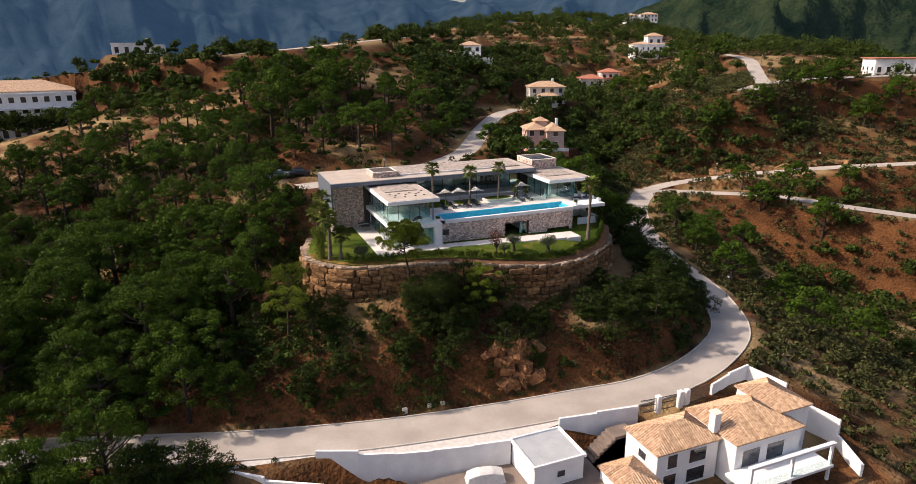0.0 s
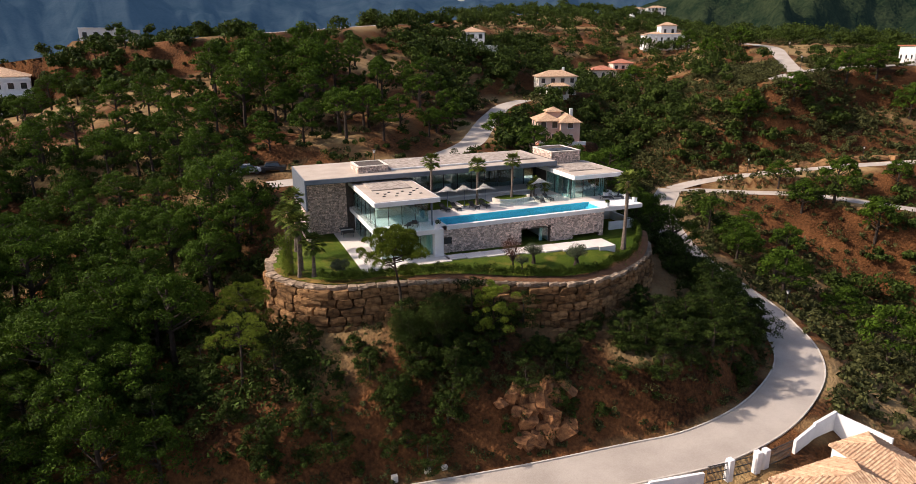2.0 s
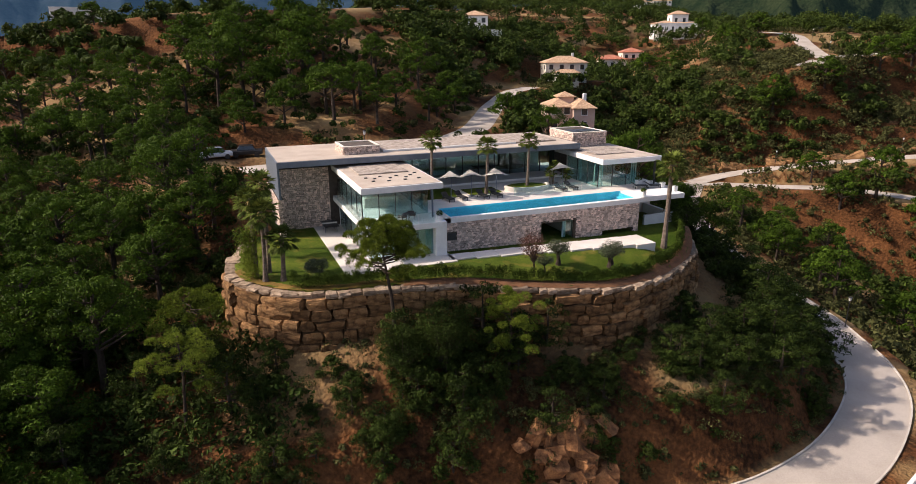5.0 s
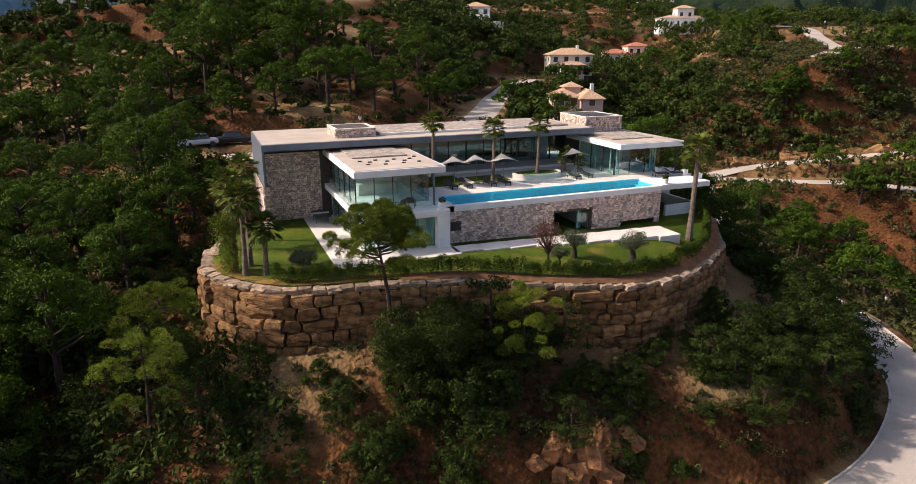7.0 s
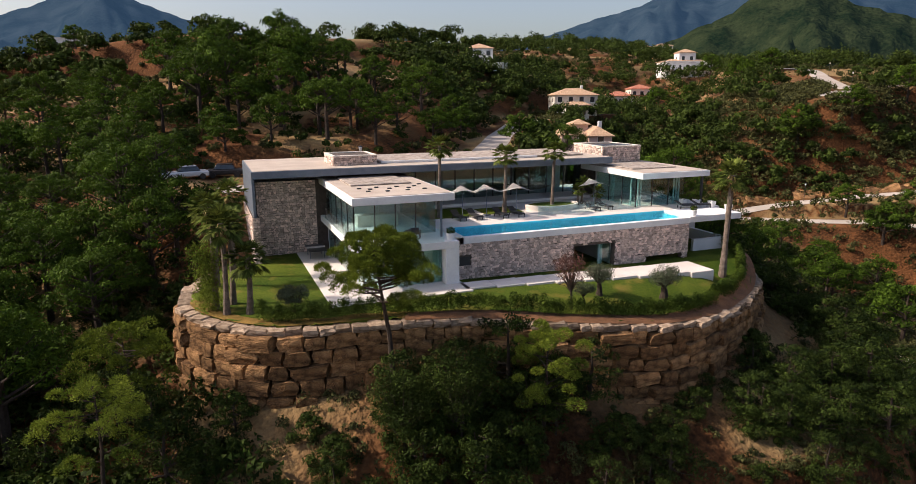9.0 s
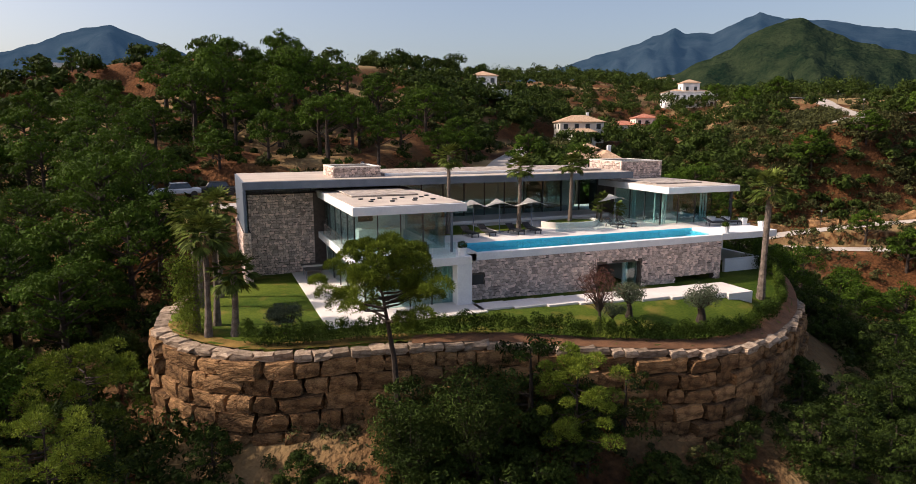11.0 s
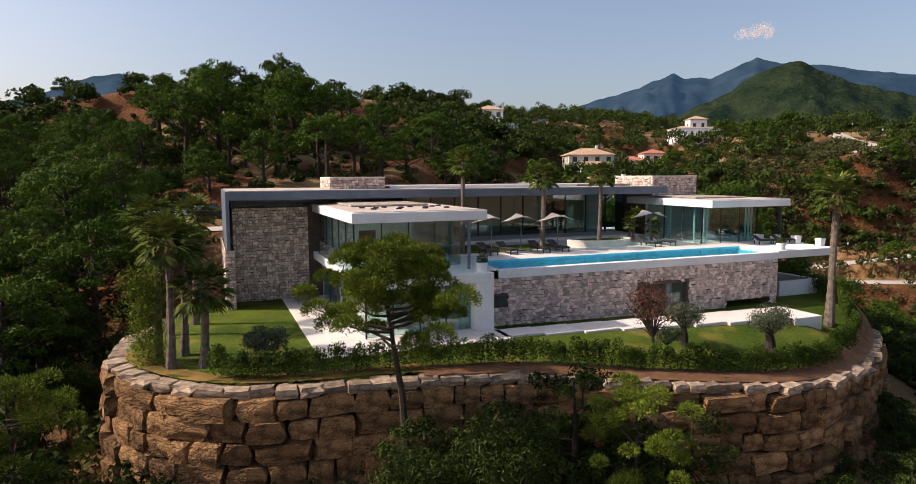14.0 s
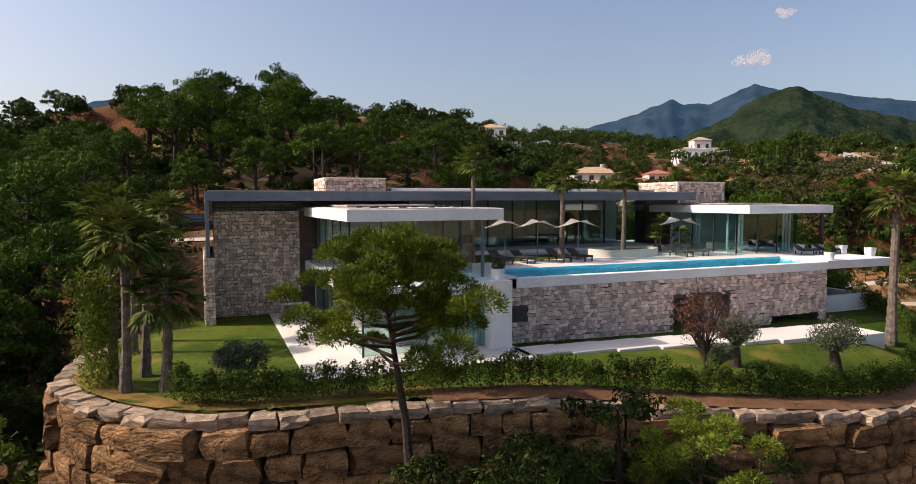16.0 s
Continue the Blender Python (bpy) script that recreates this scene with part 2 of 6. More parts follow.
def quads_mesh(name, verts, material, k=4):
    me = bpy.data.meshes.new(name)
    n = len(verts) // k
    me.vertices.add(k * n)
    me.vertices.foreach_set("co", np.ascontiguousarray(verts, dtype=np.float32).ravel())
    me.loops.add(k * n)
    me.loops.foreach_set("vertex_index", np.arange(k * n, dtype=np.int32))
    me.polygons.add(n)
    me.polygons.foreach_set("loop_start", np.arange(0, k * n, k, dtype=np.int32))
    me.update(calc_edges=True)
    me.materials.append(material)
    return me


def puff_points(rng, centre, radius, n, flat=0.75, low=-0.35):
    """Points near the skin of a flattened ball, mostly on its upper side, with outward normals."""
    d = rng.normal(0, 1, (int(n * 1.8) + 4, 3))
    d /= np.linalg.norm(d, axis=1)[:, None]
    d = d[d[:, 2] > low][:n]
    r = radius * rng.uniform(0.62, 1.08, (len(d), 1))
    return np.asarray(centre) + d * r * np.array([1, 1, flat]), d


# ---- plan of the ground ----
ROADS = {
    "lower_road": (5.4, ((-60, 92, -16), (-36, 80, -15.5), (-11.3, 70.4, -15), (-2, 67.4, -15), (12, 64, -15), (26, 62, -15), (38, 61, -15), (47, 60.5, -15), (57, 62.6, -15), (67, 67.6, -15), (72.6, 73, -15), (76, 79, -15), (78.5, 85, -14.8), (80.5, 93, -14.5), (83, 103, -14), (89, 117, -13.4), (99, 133, -12.7), (113, 147, -12))),
    "valley_road": (4.6, ((113, 147, -12), (124, 146, -10.5), (140, 138, -8), (159, 126.5, -5.6), (185, 112, -3.5), (230, 90, -1))),
    "ravine_road": (4.6, ((113, 147, -12), (124, 135, -11.4), (134, 123, -10.6), (146, 106, -11.5), (165, 84, -13), (200, 50, -16))),
    "villa_road": (6.0, ((155, 157, 13.6), (159, 157.5, 14.2), (164.5, 158.4, 15), (182, 160, 16.2), (200, 152, 17), (235, 140, 18))),
    "upper_road": (5.0, ((166, 160, 15.4), (176, 172, 16.8), (188, 186, 19), (198, 200, 22), (207, 222, 23.5), (222, 250, 24))),
    "house_road": (5.0, ((12, 114, 3.9), (28, 116, 4.2), (41, 122, 4.8), (51, 132, 5), (58, 143, 5.5), (66, 157, 6), (75, 172, 6.2), (82, 180, 7.5), (92, 188, 8))),
    "ridge_road": (4.4, ((-80, 235, 15), (-43, 222, 19.5), (-20, 208, 22.5), (9.6, 190.6, 25.9), (30, 205, 27.4), (55, 228, 29.5), (75, 245, 30.8), (112, 276, 32))),
}
SPOTS_NEAR = ((-80, 20, -34), (0, 15, -34), (60, 10, -36), (130, 30, -42), (20, 45, -22), (50, 42, -22), (75, 50, -22), (90, 62, -22),
              (33, 68.5, -9), (18, 70, -9.5), (45, 68, -9.5), (17, 77, -5.6), (31, 73.5, -6.4), (42, 73, -7), (52, 76.5, -7), (60, 84, -6.5),
              (58, 72, -10), (66, 84, -9), (5, 79, -7.5), (-12, 84, -10), (0, 92, -6.5), (6.5, 90, -5), (9, 100, -1.5), (12, 108, 2.5))
SPOTS_HILL = ((-8, 117, 0), (-21, 138, 3), (-15, 119, -3), (-40, 110, -6), (-70, 140, 0), (15, 112, 3.6), (32, 108, 3.6), (48, 107, 3.4), (60, 100, -2),
              (66, 112, -3), (30, 124, 7.5), (10, 126, 6.5), (48, 126, 6), (10, 150, 12), (31, 141, 9.5), (42, 140, 10), (29, 175, 20.8), (-4, 167, 13),
              (-20, 250, 25), (-42, 197, 8), (75, 240, 29), (97, 243, 24), (60, 180, 14), (83, 158, 0.5), (110, 203, 8.5))
SPOTS_FAR = ((95, 130, -13), (126, 101, -27), (118, 114, -20), (150, 108, -22), (132, 150, -2), (145, 152, 4), (152, 179, 13), (161, 243, 10.5), (204, 265, 23),
             (205, 221, 22), (222, 196, 22), (198, 320, 34), (226, 310, 29), (265, 388, 42), (348, 467, 46), (120, 175, -4), (105, 165, -9),
             (140, 210, 5), (120, 290, 31), (250, 150, 14), (200, 80, -20), (300, 250, 20), (-120, 260, -10), (30, 300, 10), (400, 300, -20))
SPOTS = np.array(SPOTS_NEAR + SPOTS_HILL + SPOTS_FAR, float)
SOFT = 9.0


def kernel(a, b):
    return np.sqrt(((a[:, None, :] - b[None, :, :]) ** 2).sum(2) + SOFT ** 2)


WEIGHTS = np.linalg.solve(kernel(SPOTS[:, :2], SPOTS[:, :2]) + 0.5 * np.eye(len(SPOTS)), SPOTS[:, 2])

# the retaining wall's line, along its top: x, y
WALL_LINE = ((11.2, 96), (9.7, 92), (9.1, 88.1), (9.4, 85.6), (10.3, 83.8), (11.9, 81.7), (14.1, 80.1), (17.2, 79.3), (20.5, 78.9), (23.8, 78.1), (27.8, 77.2),
             (31.8, 75.9), (35.4, 75.0), (39.6, 74.5), (44.3, 75.6), (49.3, 77.9), (53.6, 80.8), (56.4, 84.5), (57.4, 88.5))
LAWN_RING = np.array(WALL_LINE + ((57.4, 96), (40, 97), (14, 99)), float)


def lawn_z(x, y=76.0):
    f = np.clip((np.asarray(x, float) - 25) / 21, 0, 1)
    brow = 81.3 + 3 * np.clip((np.asarray(x, float) - 47) / 3, 0, 1)
    return -f * (0.35 + 1.4 * np.clip((brow - np.asarray(y, float)) / 4.5, 0, 1))


def inside(ring, x, y):
    x, y = np.asarray(x, float), np.asarray(y, float)
    c = np.zeros(x.shape, bool)
    for (x0, y0), (x1, y1) in zip(ring, np.roll(ring, -1, 0)):
        cut = ((y0 > y) != (y1 > y)) & (x < (x1 - x0) * (y - y0) / (y1 - y0 + 1e-12) + x0)
        c ^= cut
    return c


def smooth_line(pts, step=1.5):
    """A rounded polyline through pts, at even steps."""
    p = np.array(pts, float)
    q = np.vstack([2 * p[0] - p[1], p, 2 * p[-1] - p[-2]])
    out = []
    for i in range(len(p) - 1):
        a, b, c, d = q[i:i + 4]
        for s in np.linspace(0, 1, max(2, int(np.linalg.norm(c - b) / step)), endpoint=False):
            out.append(0.5 * (2 * b + (c - a) * s + (2 * a - 5 * b + 4 * c - d) * s ** 2 + (3 * b - a - 3 * c + d) * s ** 3))
    return np.array(out + [p[-1]])


LINES = {k: (w, smooth_line(p)) for k, (w, p) in ROADS.items()}


ROAD_PTS = np.vstack([np.c_[ln, np.full(len(ln), w / 2)] for w, ln in LINES.values()])


def road_near(x, y):
    """Distance to the nearest road's edge, and that road's height."""
    x, y = np.asarray(x, float), np.asarray(y, float)
    best, height = np.empty(x.shape), np.empty(x.shape)
    for i in range(0, len(x), 4000):
        d = np.hypot(x[i:i + 4000, None] - ROAD_PTS[None, :, 0], y[i:i + 4000, None] - ROAD_PTS[None, :, 1]) - ROAD_PTS[None, :, 3]
        k = d.argmin(1)
        best[i:i + 4000], height[i:i + 4000] = d[np.arange(len(k)), k], ROAD_PTS[k, 2]
    return best, height


PADS = ((32, 47.5, 16, 9, -18.7), (14, 50, 13, 10, -18.7), (58, 46, 8, 8.5, -18.6), (48, 54.2, 7, 1.6, -15.2), (83, 157, 9, 8, 0.5), (110, 203, 10, 9, 8.5), (161, 244, 12, 9, 10.5), (204, 266, 13, 9, 21.5), (89, 228, 9, 7, 22), (-46, 206, 15, 12, 5.0), (11, 121, 5, 3, 4.4), (-20, 250, 9, 7, 25.5))


def ground(x, y):
    x, y = np.atleast_1d(np.asarray(x, float)), np.atleast_1d(np.asarray(y, float))
    z = np.empty(x.shape)
    for i in range(0, len(x), 20000):
        q = np.stack([x[i:i + 20000], y[i:i + 20000]], 1)
        z[i:i + 20000] = kernel(q, SPOTS[:, :2]) @ WEIGHTS
    far = np.clip((np.hypot(x - 90, y - 150) - 330) / 250, 0, 1)
    z = z * (1 - far) + far * -60
    d, h = road_near(x, y)
    k = np.clip((d - 0.7) / np.where((y < 100) & (x < 90), 3.4, 11.0), 0, 1)
    k = k * k * (3 - 2 * k)
    z = z * k + (h - 0.06) * (1 - k)
    for px, py, hx, hy, pz in PADS:
        e = np.maximum(np.abs(x - px) - hx, np.abs(y - py) - hy)
        k = (1 - np.clip(e / (1.2 if py < 60 else 3.5), 0, 1)) * np.clip((d - 0.5) / 0.8, 0, 1)
        z = z * (1 - k) + pz * k
    lawn = inside(LAWN_RING, x, y)
    z = np.where(lawn, np.minimum(z, -2.6), z)
    return z


def bumps(x, y):
    """Uneven ground, metres."""
    return np.array([0.55 * noise.noise((a * 0.11, b * 0.11, 0.3)) + 0.22 * noise.noise((a * 0.45, b * 0.45, 4.1)) for a, b in zip(x, y)])


def axis_lines(lo, hi, step, reach):
    mid = list(np.arange(lo, hi + 0.01, step))
    out, s = [], step
    x = hi
    while x < reach:
        s *= 1.16
        x += s
        out.append(x)
    left, s, x = [], step, lo
    while x > -reach:
        s *= 1.16
        x -= s
        left.append(x)
    return np.array(left[::-1] + mid + out)


gx, gy = axis_lines(-45, 175, 1.35, 4200), axis_lines(40, 225, 1.35, 4200)
GX, GY = np.meshgrid(gx, gy)
fx, fy = GX.ravel(), GY.ravel()
fz = ground(fx, fy)
edge, _ = road_near(fx, fy)
fz = fz + bumps(fx, fy) * np.clip((edge - 0.5) / 3, 0, 1)
nx = len(gx)
gfaces = [(j * nx + i, j * nx + i + 1, (j + 1) * nx + i + 1, (j + 1) * nx + i) for j in range(len(gy) - 1) for i in range(nx - 1)]

M_SOIL = surface("dry_hillside_soil", (0.028, 0.013, 0.006), (0.18, 0.076, 0.029), 0.95, 0.16, 16, 1.0, 2.2, spec=0.1)
soil_t, soil_n, soil_l, soil_p = nodes_of(M_SOIL)
soil_p.inputs["Normal"].links[0].from_node.inputs["Distance"].default_value = 0.45
# patches of straw-coloured grass over reddish earth, the steep cuts left bare
s_co, s_noise, s_ramp, s_mix = soil_n.new("ShaderNodeTexCoord"), soil_n.new("ShaderNodeTexNoise"), soil_n.new("ShaderNodeValToRGB"), soil_n.new("ShaderNodeMixRGB")
s_noise.inputs["Scale"].default_value, s_noise.inputs["Detail"].default_value = 0.07, 8
s_ramp.color_ramp.elements[0].position, s_ramp.color_ramp.elements[1].position = 0.45, 0.61
soil_l.new(s_co.outputs["Object"], s_noise.inputs["Vector"])
soil_l.new(s_noise.outputs[0], s_ramp.inputs[0])
old = soil_p.inputs["Base Color"].links[0].from_socket
s_geo, s_sep, s_flat, s_fac = soil_n.new("ShaderNodeNewGeometry"), soil_n.new("ShaderNodeSeparateXYZ"), soil_n.new("ShaderNodeMapRange"), soil_n.new("ShaderNodeMath")
s_flat.inputs["From Min"].default_value, s_flat.inputs["From Max"].default_value = 0.80, 0.95
s_fac.operation = "MULTIPLY"
soil_l.new(s_geo.outputs["Normal"], s_sep.inputs[0])
soil_l.new(s_sep.outputs["Z"], s_flat.inputs["Value"])
soil_l.new(s_ramp.outputs[0], s_fac.inputs[0])
soil_l.new(s_flat.outputs[0], s_fac.inputs[1])
soil_l.new(s_fac.outputs[0], s_mix.inputs[0])
soil_l.new(old, s_mix.inputs[1])
s_mix.inputs[2].default_value = (0.30, 0.205, 0.098, 1)
soil_l.new(s_mix.outputs[0], soil_p.inputs["Base Color"])

ground_me = from_arrays("ground", np.stack([fx, fy, fz], 1), gfaces)
ground_me.shade_smooth()
tagged(attach("ground", ground_me, M_SOIL), "reddish dry hillside soil with straw-coloured grass patches", "ground", kind="structure")

for key, (w, line) in LINES.items():
    d = np.gradient(line[:, :2], axis=0)
    d /= np.linalg.norm(d, axis=1)[:, None]
    nrm = np.stack([-d[:, 1], d[:, 0]], 1)
    rows = [np.c_[line[:, :2] + nrm * s * w / 2, line[:, 2] + 0.05 * (1 - abs(s)) + 0.02] for s in (-1, -0.5, 0, 0.5, 1)]
    n = len(line)
    fs = [(r * n + i, r * n + i + 1, (r + 1) * n + i + 1, (r + 1) * n + i) for r in range(4) for i in range(n - 1)]
    tagged(attach("road", from_arrays("road", np.vstack(rows), [f[::-1] for f in fs]), M_ASPHALT), "pale worn concrete hillside road", "road", kind="structure")
    if key in ("lower_road", "villa_road"):
        for s in (-1, 1):
            off = [(0, 0.0), (0, 0.14), (0.16, 0.14), (0.16, -0.3)]
            rows = [np.c_[line[:, :2] + nrm * s * (w / 2 + o), line[:, 2] + h] for o, h in off]
            fs = [(r * n + i, r * n + i + 1, (r + 1) * n + i + 1, (r + 1) * n + i) for r in range(3) for i in range(n - 1)]
            tagged(attach("kerb", from_arrays("kerb", np.vstack(rows), fs), M_KERB), "low pale concrete kerb along the road", "kerb", kind="structure")

# ---- lawn and boulder wall ----
rng = np.random.default_rng(7)
ring = np.array([tuple(p) for p in smooth_line([p for p in WALL_LINE], 1.2)])
inner = LAWN_RING.mean(0)


def lawn_mesh():
    xs, ys = np.arange(7, 60, 0.8), np.arange(73, 101, 0.8)
    bm = bmesh.new()
    keep = {}
    shr = ring + (inner - ring) / np.linalg.norm(inner - ring, axis=1)[:, None] * 0.3
    poly = np.vstack([shr, [(57, 98), (14.2, 100)]])
    vs = [bm.verts.new((p[0], p[1], float(lawn_z(p[0])) - 0.05)) for p in poly]
    es = [bm.edges.new((vs[i], vs[(i + 1) % len(vs)])) for i in range(len(vs))]
    bmesh.ops.triangle_fill(bm, edges=es, use_beauty=True)
    for x in xs[::3]:
        bmesh.ops.bisect_plane(bm, geom=bm.verts[:] + bm.edges[:] + bm.faces[:], plane_co=(x, 0, 0), plane_no=(1, 0, 0))
    for y in ys[::2]:
        bmesh.ops.bisect_plane(bm, geom=bm.verts[:] + bm.edges[:] + bm.faces[:], plane_co=(0, y, 0), plane_no=(0, 1, 0))
    for v in bm.verts:
        near = np.hypot(shr[:, 0] - v.co.x, shr[:, 1] - v.co.y).min()
        v.co.z = float(lawn_z(v.co.x, v.co.y)) - 0.05 - (0.3 if near < 0.12 else 0)
    bmesh.ops.recalc_face_normals(bm, faces=bm.faces[:])
    if sum(f.normal.z for f in bm.faces) < 0:
        bmesh.ops.reverse_faces(bm, faces=bm.faces[:])
    me = bpy.data.meshes.new("lawn")
    bm.to_mesh(me)
    bm.free()
    return me


tagged(attach("lawn", lawn_mesh(), M_GRASS), "mown green lawn with a few dry patches", "lawn", kind="structure")


def rough_block(rng, jitter=0.085):
    """A chamfered, uneven unit block."""
    v, idx = [], {}
    for i in range(3):
        for j in range(3):
            for k in range(3):
                if (i, j, k) == (1, 1, 1):
                    continue
                p = np.array([i - 1, j - 1, k - 1], float)
                n = np.abs(p).sum()
                p *= {1: 0.515, 2: 0.495, 3: 0.465}[int(n)]
                idx[(i, j, k)] = len(v)
                v.append(p + rng.normal(0, jitter * 0.5, 3) * (1.0, 0.8, 0.75))
    f = []
    for ax in range(3):
        for side in (0, 2):
            for a in range(2):
                for b in range(2):
                    q = []
                    for da, db in ((0, 0), (1, 0), (1, 1), (0, 1)):
                        c = [a + da, b + db]
                        c.insert(ax, side)
                        q.append(idx[tuple(c)])
                    flip = (side == 2) == (ax != 1)
                    f.append(tuple(q if flip else q[::-1]))
    return from_arrays("boulder", v, f)


block_meshes = [rough_block(rng, 0.10) for _ in range(12)]
for b in block_meshes:
    b.materials.append(M_BOULDER)
cap_meshes = [rough_block(rng, 0.11) for _ in range(6)]
for b in cap_meshes:
    b.materials.append(M_CAPSTONE)
boulder_wall = thing("retaining_wall", "tall curved retaining wall of stacked ochre boulders", "wall", kind="structure")
line = smooth_line(WALL_LINE, 0.25)
arc = np.r_[0, np.cumsum(np.hypot(*np.diff(line, axis=0).T))]
total = arc[-1]


def on_wall(s):
    s = min(s, total - 0.35)
    x, y = np.interp(s, arc, line[:, 0]), np.interp(s, arc, line[:, 1])
    x1, y1 = np.interp(s + 0.3, arc, line[:, 0]), np.interp(s + 0.3, arc, line[:, 1])
    x0, y0 = np.interp(s - 0.3, arc, line[:, 0]), np.interp(s - 0.3, arc, line[:, 1])
    t = np.array([x1 - x0, y1 - y0])
    t /= np.linalg.norm(t)
    return np.array([x, y]), t


count = 0
depth_below = 0.0
for course in range(7):
    h = (0.42, 0.85, 0.95, 0.9, 1.0, 0.9, 0.9)[course]
    s = rng.uniform(0, 0.8)
    while s < total:
        ln = rng.uniform(0.9, 2.3) if course else rng.uniform(0.7, 1.5)
        p, t = on_wall(s + ln / 2)
        out = np.array([t[1], -t[0]])
        top = float(lawn_z(p[0])) - 0.18
        hh = h * rng.uniform(0.9, 1.12)
        z = top - depth_below - h / 2
        s += ln
        if course > 4 and rng.uniform() < 0.12:
            continue
        dep = rng.uniform(0.9, 1.2)
        c = p + out * (0.10 * course + rng.uniform(-0.20, 0.20))
        turn = math.degrees(math.atan2(t[1], t[0])) + rng.normal(0, 3)
        m = pose(c[0], c[1], z, rng.normal(0, 2.5), rng.normal(0, 2.5), turn) @ Matrix.Diagonal((ln * 0.975, dep, hh * 0.97, 1))
        attach("boulder", block_meshes[rng.integers(12)] if course else cap_meshes[rng.integers(6)], None, boulder_wall, "", m)
        count += 1
    depth_below += h
bm = bmesh.new()
lo = [bm.verts.new((p[0], p[1], float(lawn_z(p[0])) - 7)) for p in ring + (inner - ring) / np.linalg.norm(inner - ring, axis=1)[:, None] * 0.3]
hi = [bm.verts.new((v.co.x, v.co.y, v.co.z + 6.6)) for v in lo]
for i in range(len(lo) - 1):
    bm.faces.new((lo[i], lo[i + 1], hi[i + 1], hi[i]))
part("backing", bm, M_SOIL, boulder_wall, "packed reddish earth behind the boulders")

# ---- stone facing ----


def rubble(wd, ht, holes=(), size=0.215, seed=1):
    """Irregular stone faces for a wall of that size: a list of (corner points in x and z). holes: x0, x1, z0, z1."""
    r = np.random.default_rng(seed)
    nz, nxx = max(1, round(ht / size)), max(1, round(wd / size))
    P = np.zeros((nz + 1, nxx + 1, 2))
    for j in range(nz + 1):
        for i in range(nxx + 1):
            a = 0 if i in (0, nxx) else r.uniform(-0.33, 0.33) * size + (0.25 * size if j % 2 else -0.25 * size)
            b = 0 if j in (0, nz) else r.uniform(-0.27, 0.27) * size
            P[j, i] = (i * wd / nxx + a, j * ht / nz + b)
    cells = []
    for j in range(nz):
        i = 0
        while i < nxx:
            step = 2 if (r.uniform() < 0.16 and i + 1 < nxx) else 1
            q = np.array([P[j, i], P[j, i + step], P[j + 1, i + step], P[j + 1, i]])
            i += step
            c = q.mean(0)
            if any(x0 - 0.1 < c[0] < x1 + 0.1 and z0 - 0.1 < c[1] < z1 + 0.1 for x0, x1, z0, z1 in holes):
                continue
            cells.append(q)
    return cells


def stone_solid(q, depth, r):
    """One facing stone: a shrunk polygon with a chamfered proud face, in local x, z, outward -y."""
    c = q.mean(0)
    a, b = c + (q - c) * 0.90, c + (q - c) * 0.74
    d = depth * r.uniform(0.6, 1.3)
    v = [(p[0], 0.0, p[1]) for p in a] + [(p[0], -d * 0.75, p[1]) for p in a] + [(p[0], -d * r.uniform(0.9, 1.15), p[1]) for p in b]
    f = [(8, 9, 10, 11)]
    for k in range(4):
        n = (k + 1) % 4
        f += [(k, n, 4 + n, 4 + k), (4 + k, 4 + n, 8 + n, 8 + k)]
    return v, f


def stone_wall(owner, wd, ht, m, holes=(), seed=1, singles=0, stretch=(0, 99)):
    """Facing stones over a wall: the first ones in a stretch as pieces of their own, the rest joined."""
    r = np.random.default_rng(seed)
    V, F, made = [], [], 0
    for q in rubble(wd, ht, holes, seed=seed):
        v, f = stone_solid(q, 0.06, r)
        if made < singles and stretch[0] <= q[:, 0].mean() <= stretch[1]:
            c = q.mean(0)
            me = from_arrays("stone", [(a - c[0], b, z - c[1]) for a, b, z in v], f)
            attach("stone", me, M_RUBBLE_PIECE, owner, "", m @ pose(c[0], 0, c[1]))
            made += 1
        else:
            o = len(V)
            V += v
            F += [tuple(o + k for k in g) for g in f]
    if V:
        ob = attach("stone_facing", from_arrays("stone_facing", V, F), M_RUBBLE, owner, "pinkish-grey rubble stone facing", m)
        tagged(ob, kind="stuff")


# ---- the villa ----
villa = thing("modern_villa", "modern white flat-roofed villa with stone-faced walls and glass pavilions", "house")


def vbox(name, mat, *b, bevel=0.02, label=""):
    return boxpart(name, mat, villa, *b, bevel, label)


def pane(name, x0, x1, y0, y1, z0, z1, mat=None, owner=None, label=""):
    ob = boxpart(name, mat or M_GLASS, owner or villa, x0, x1, y0, y1, z0, z1, 0, label)
    ob.visible_shadow = False
    return ob


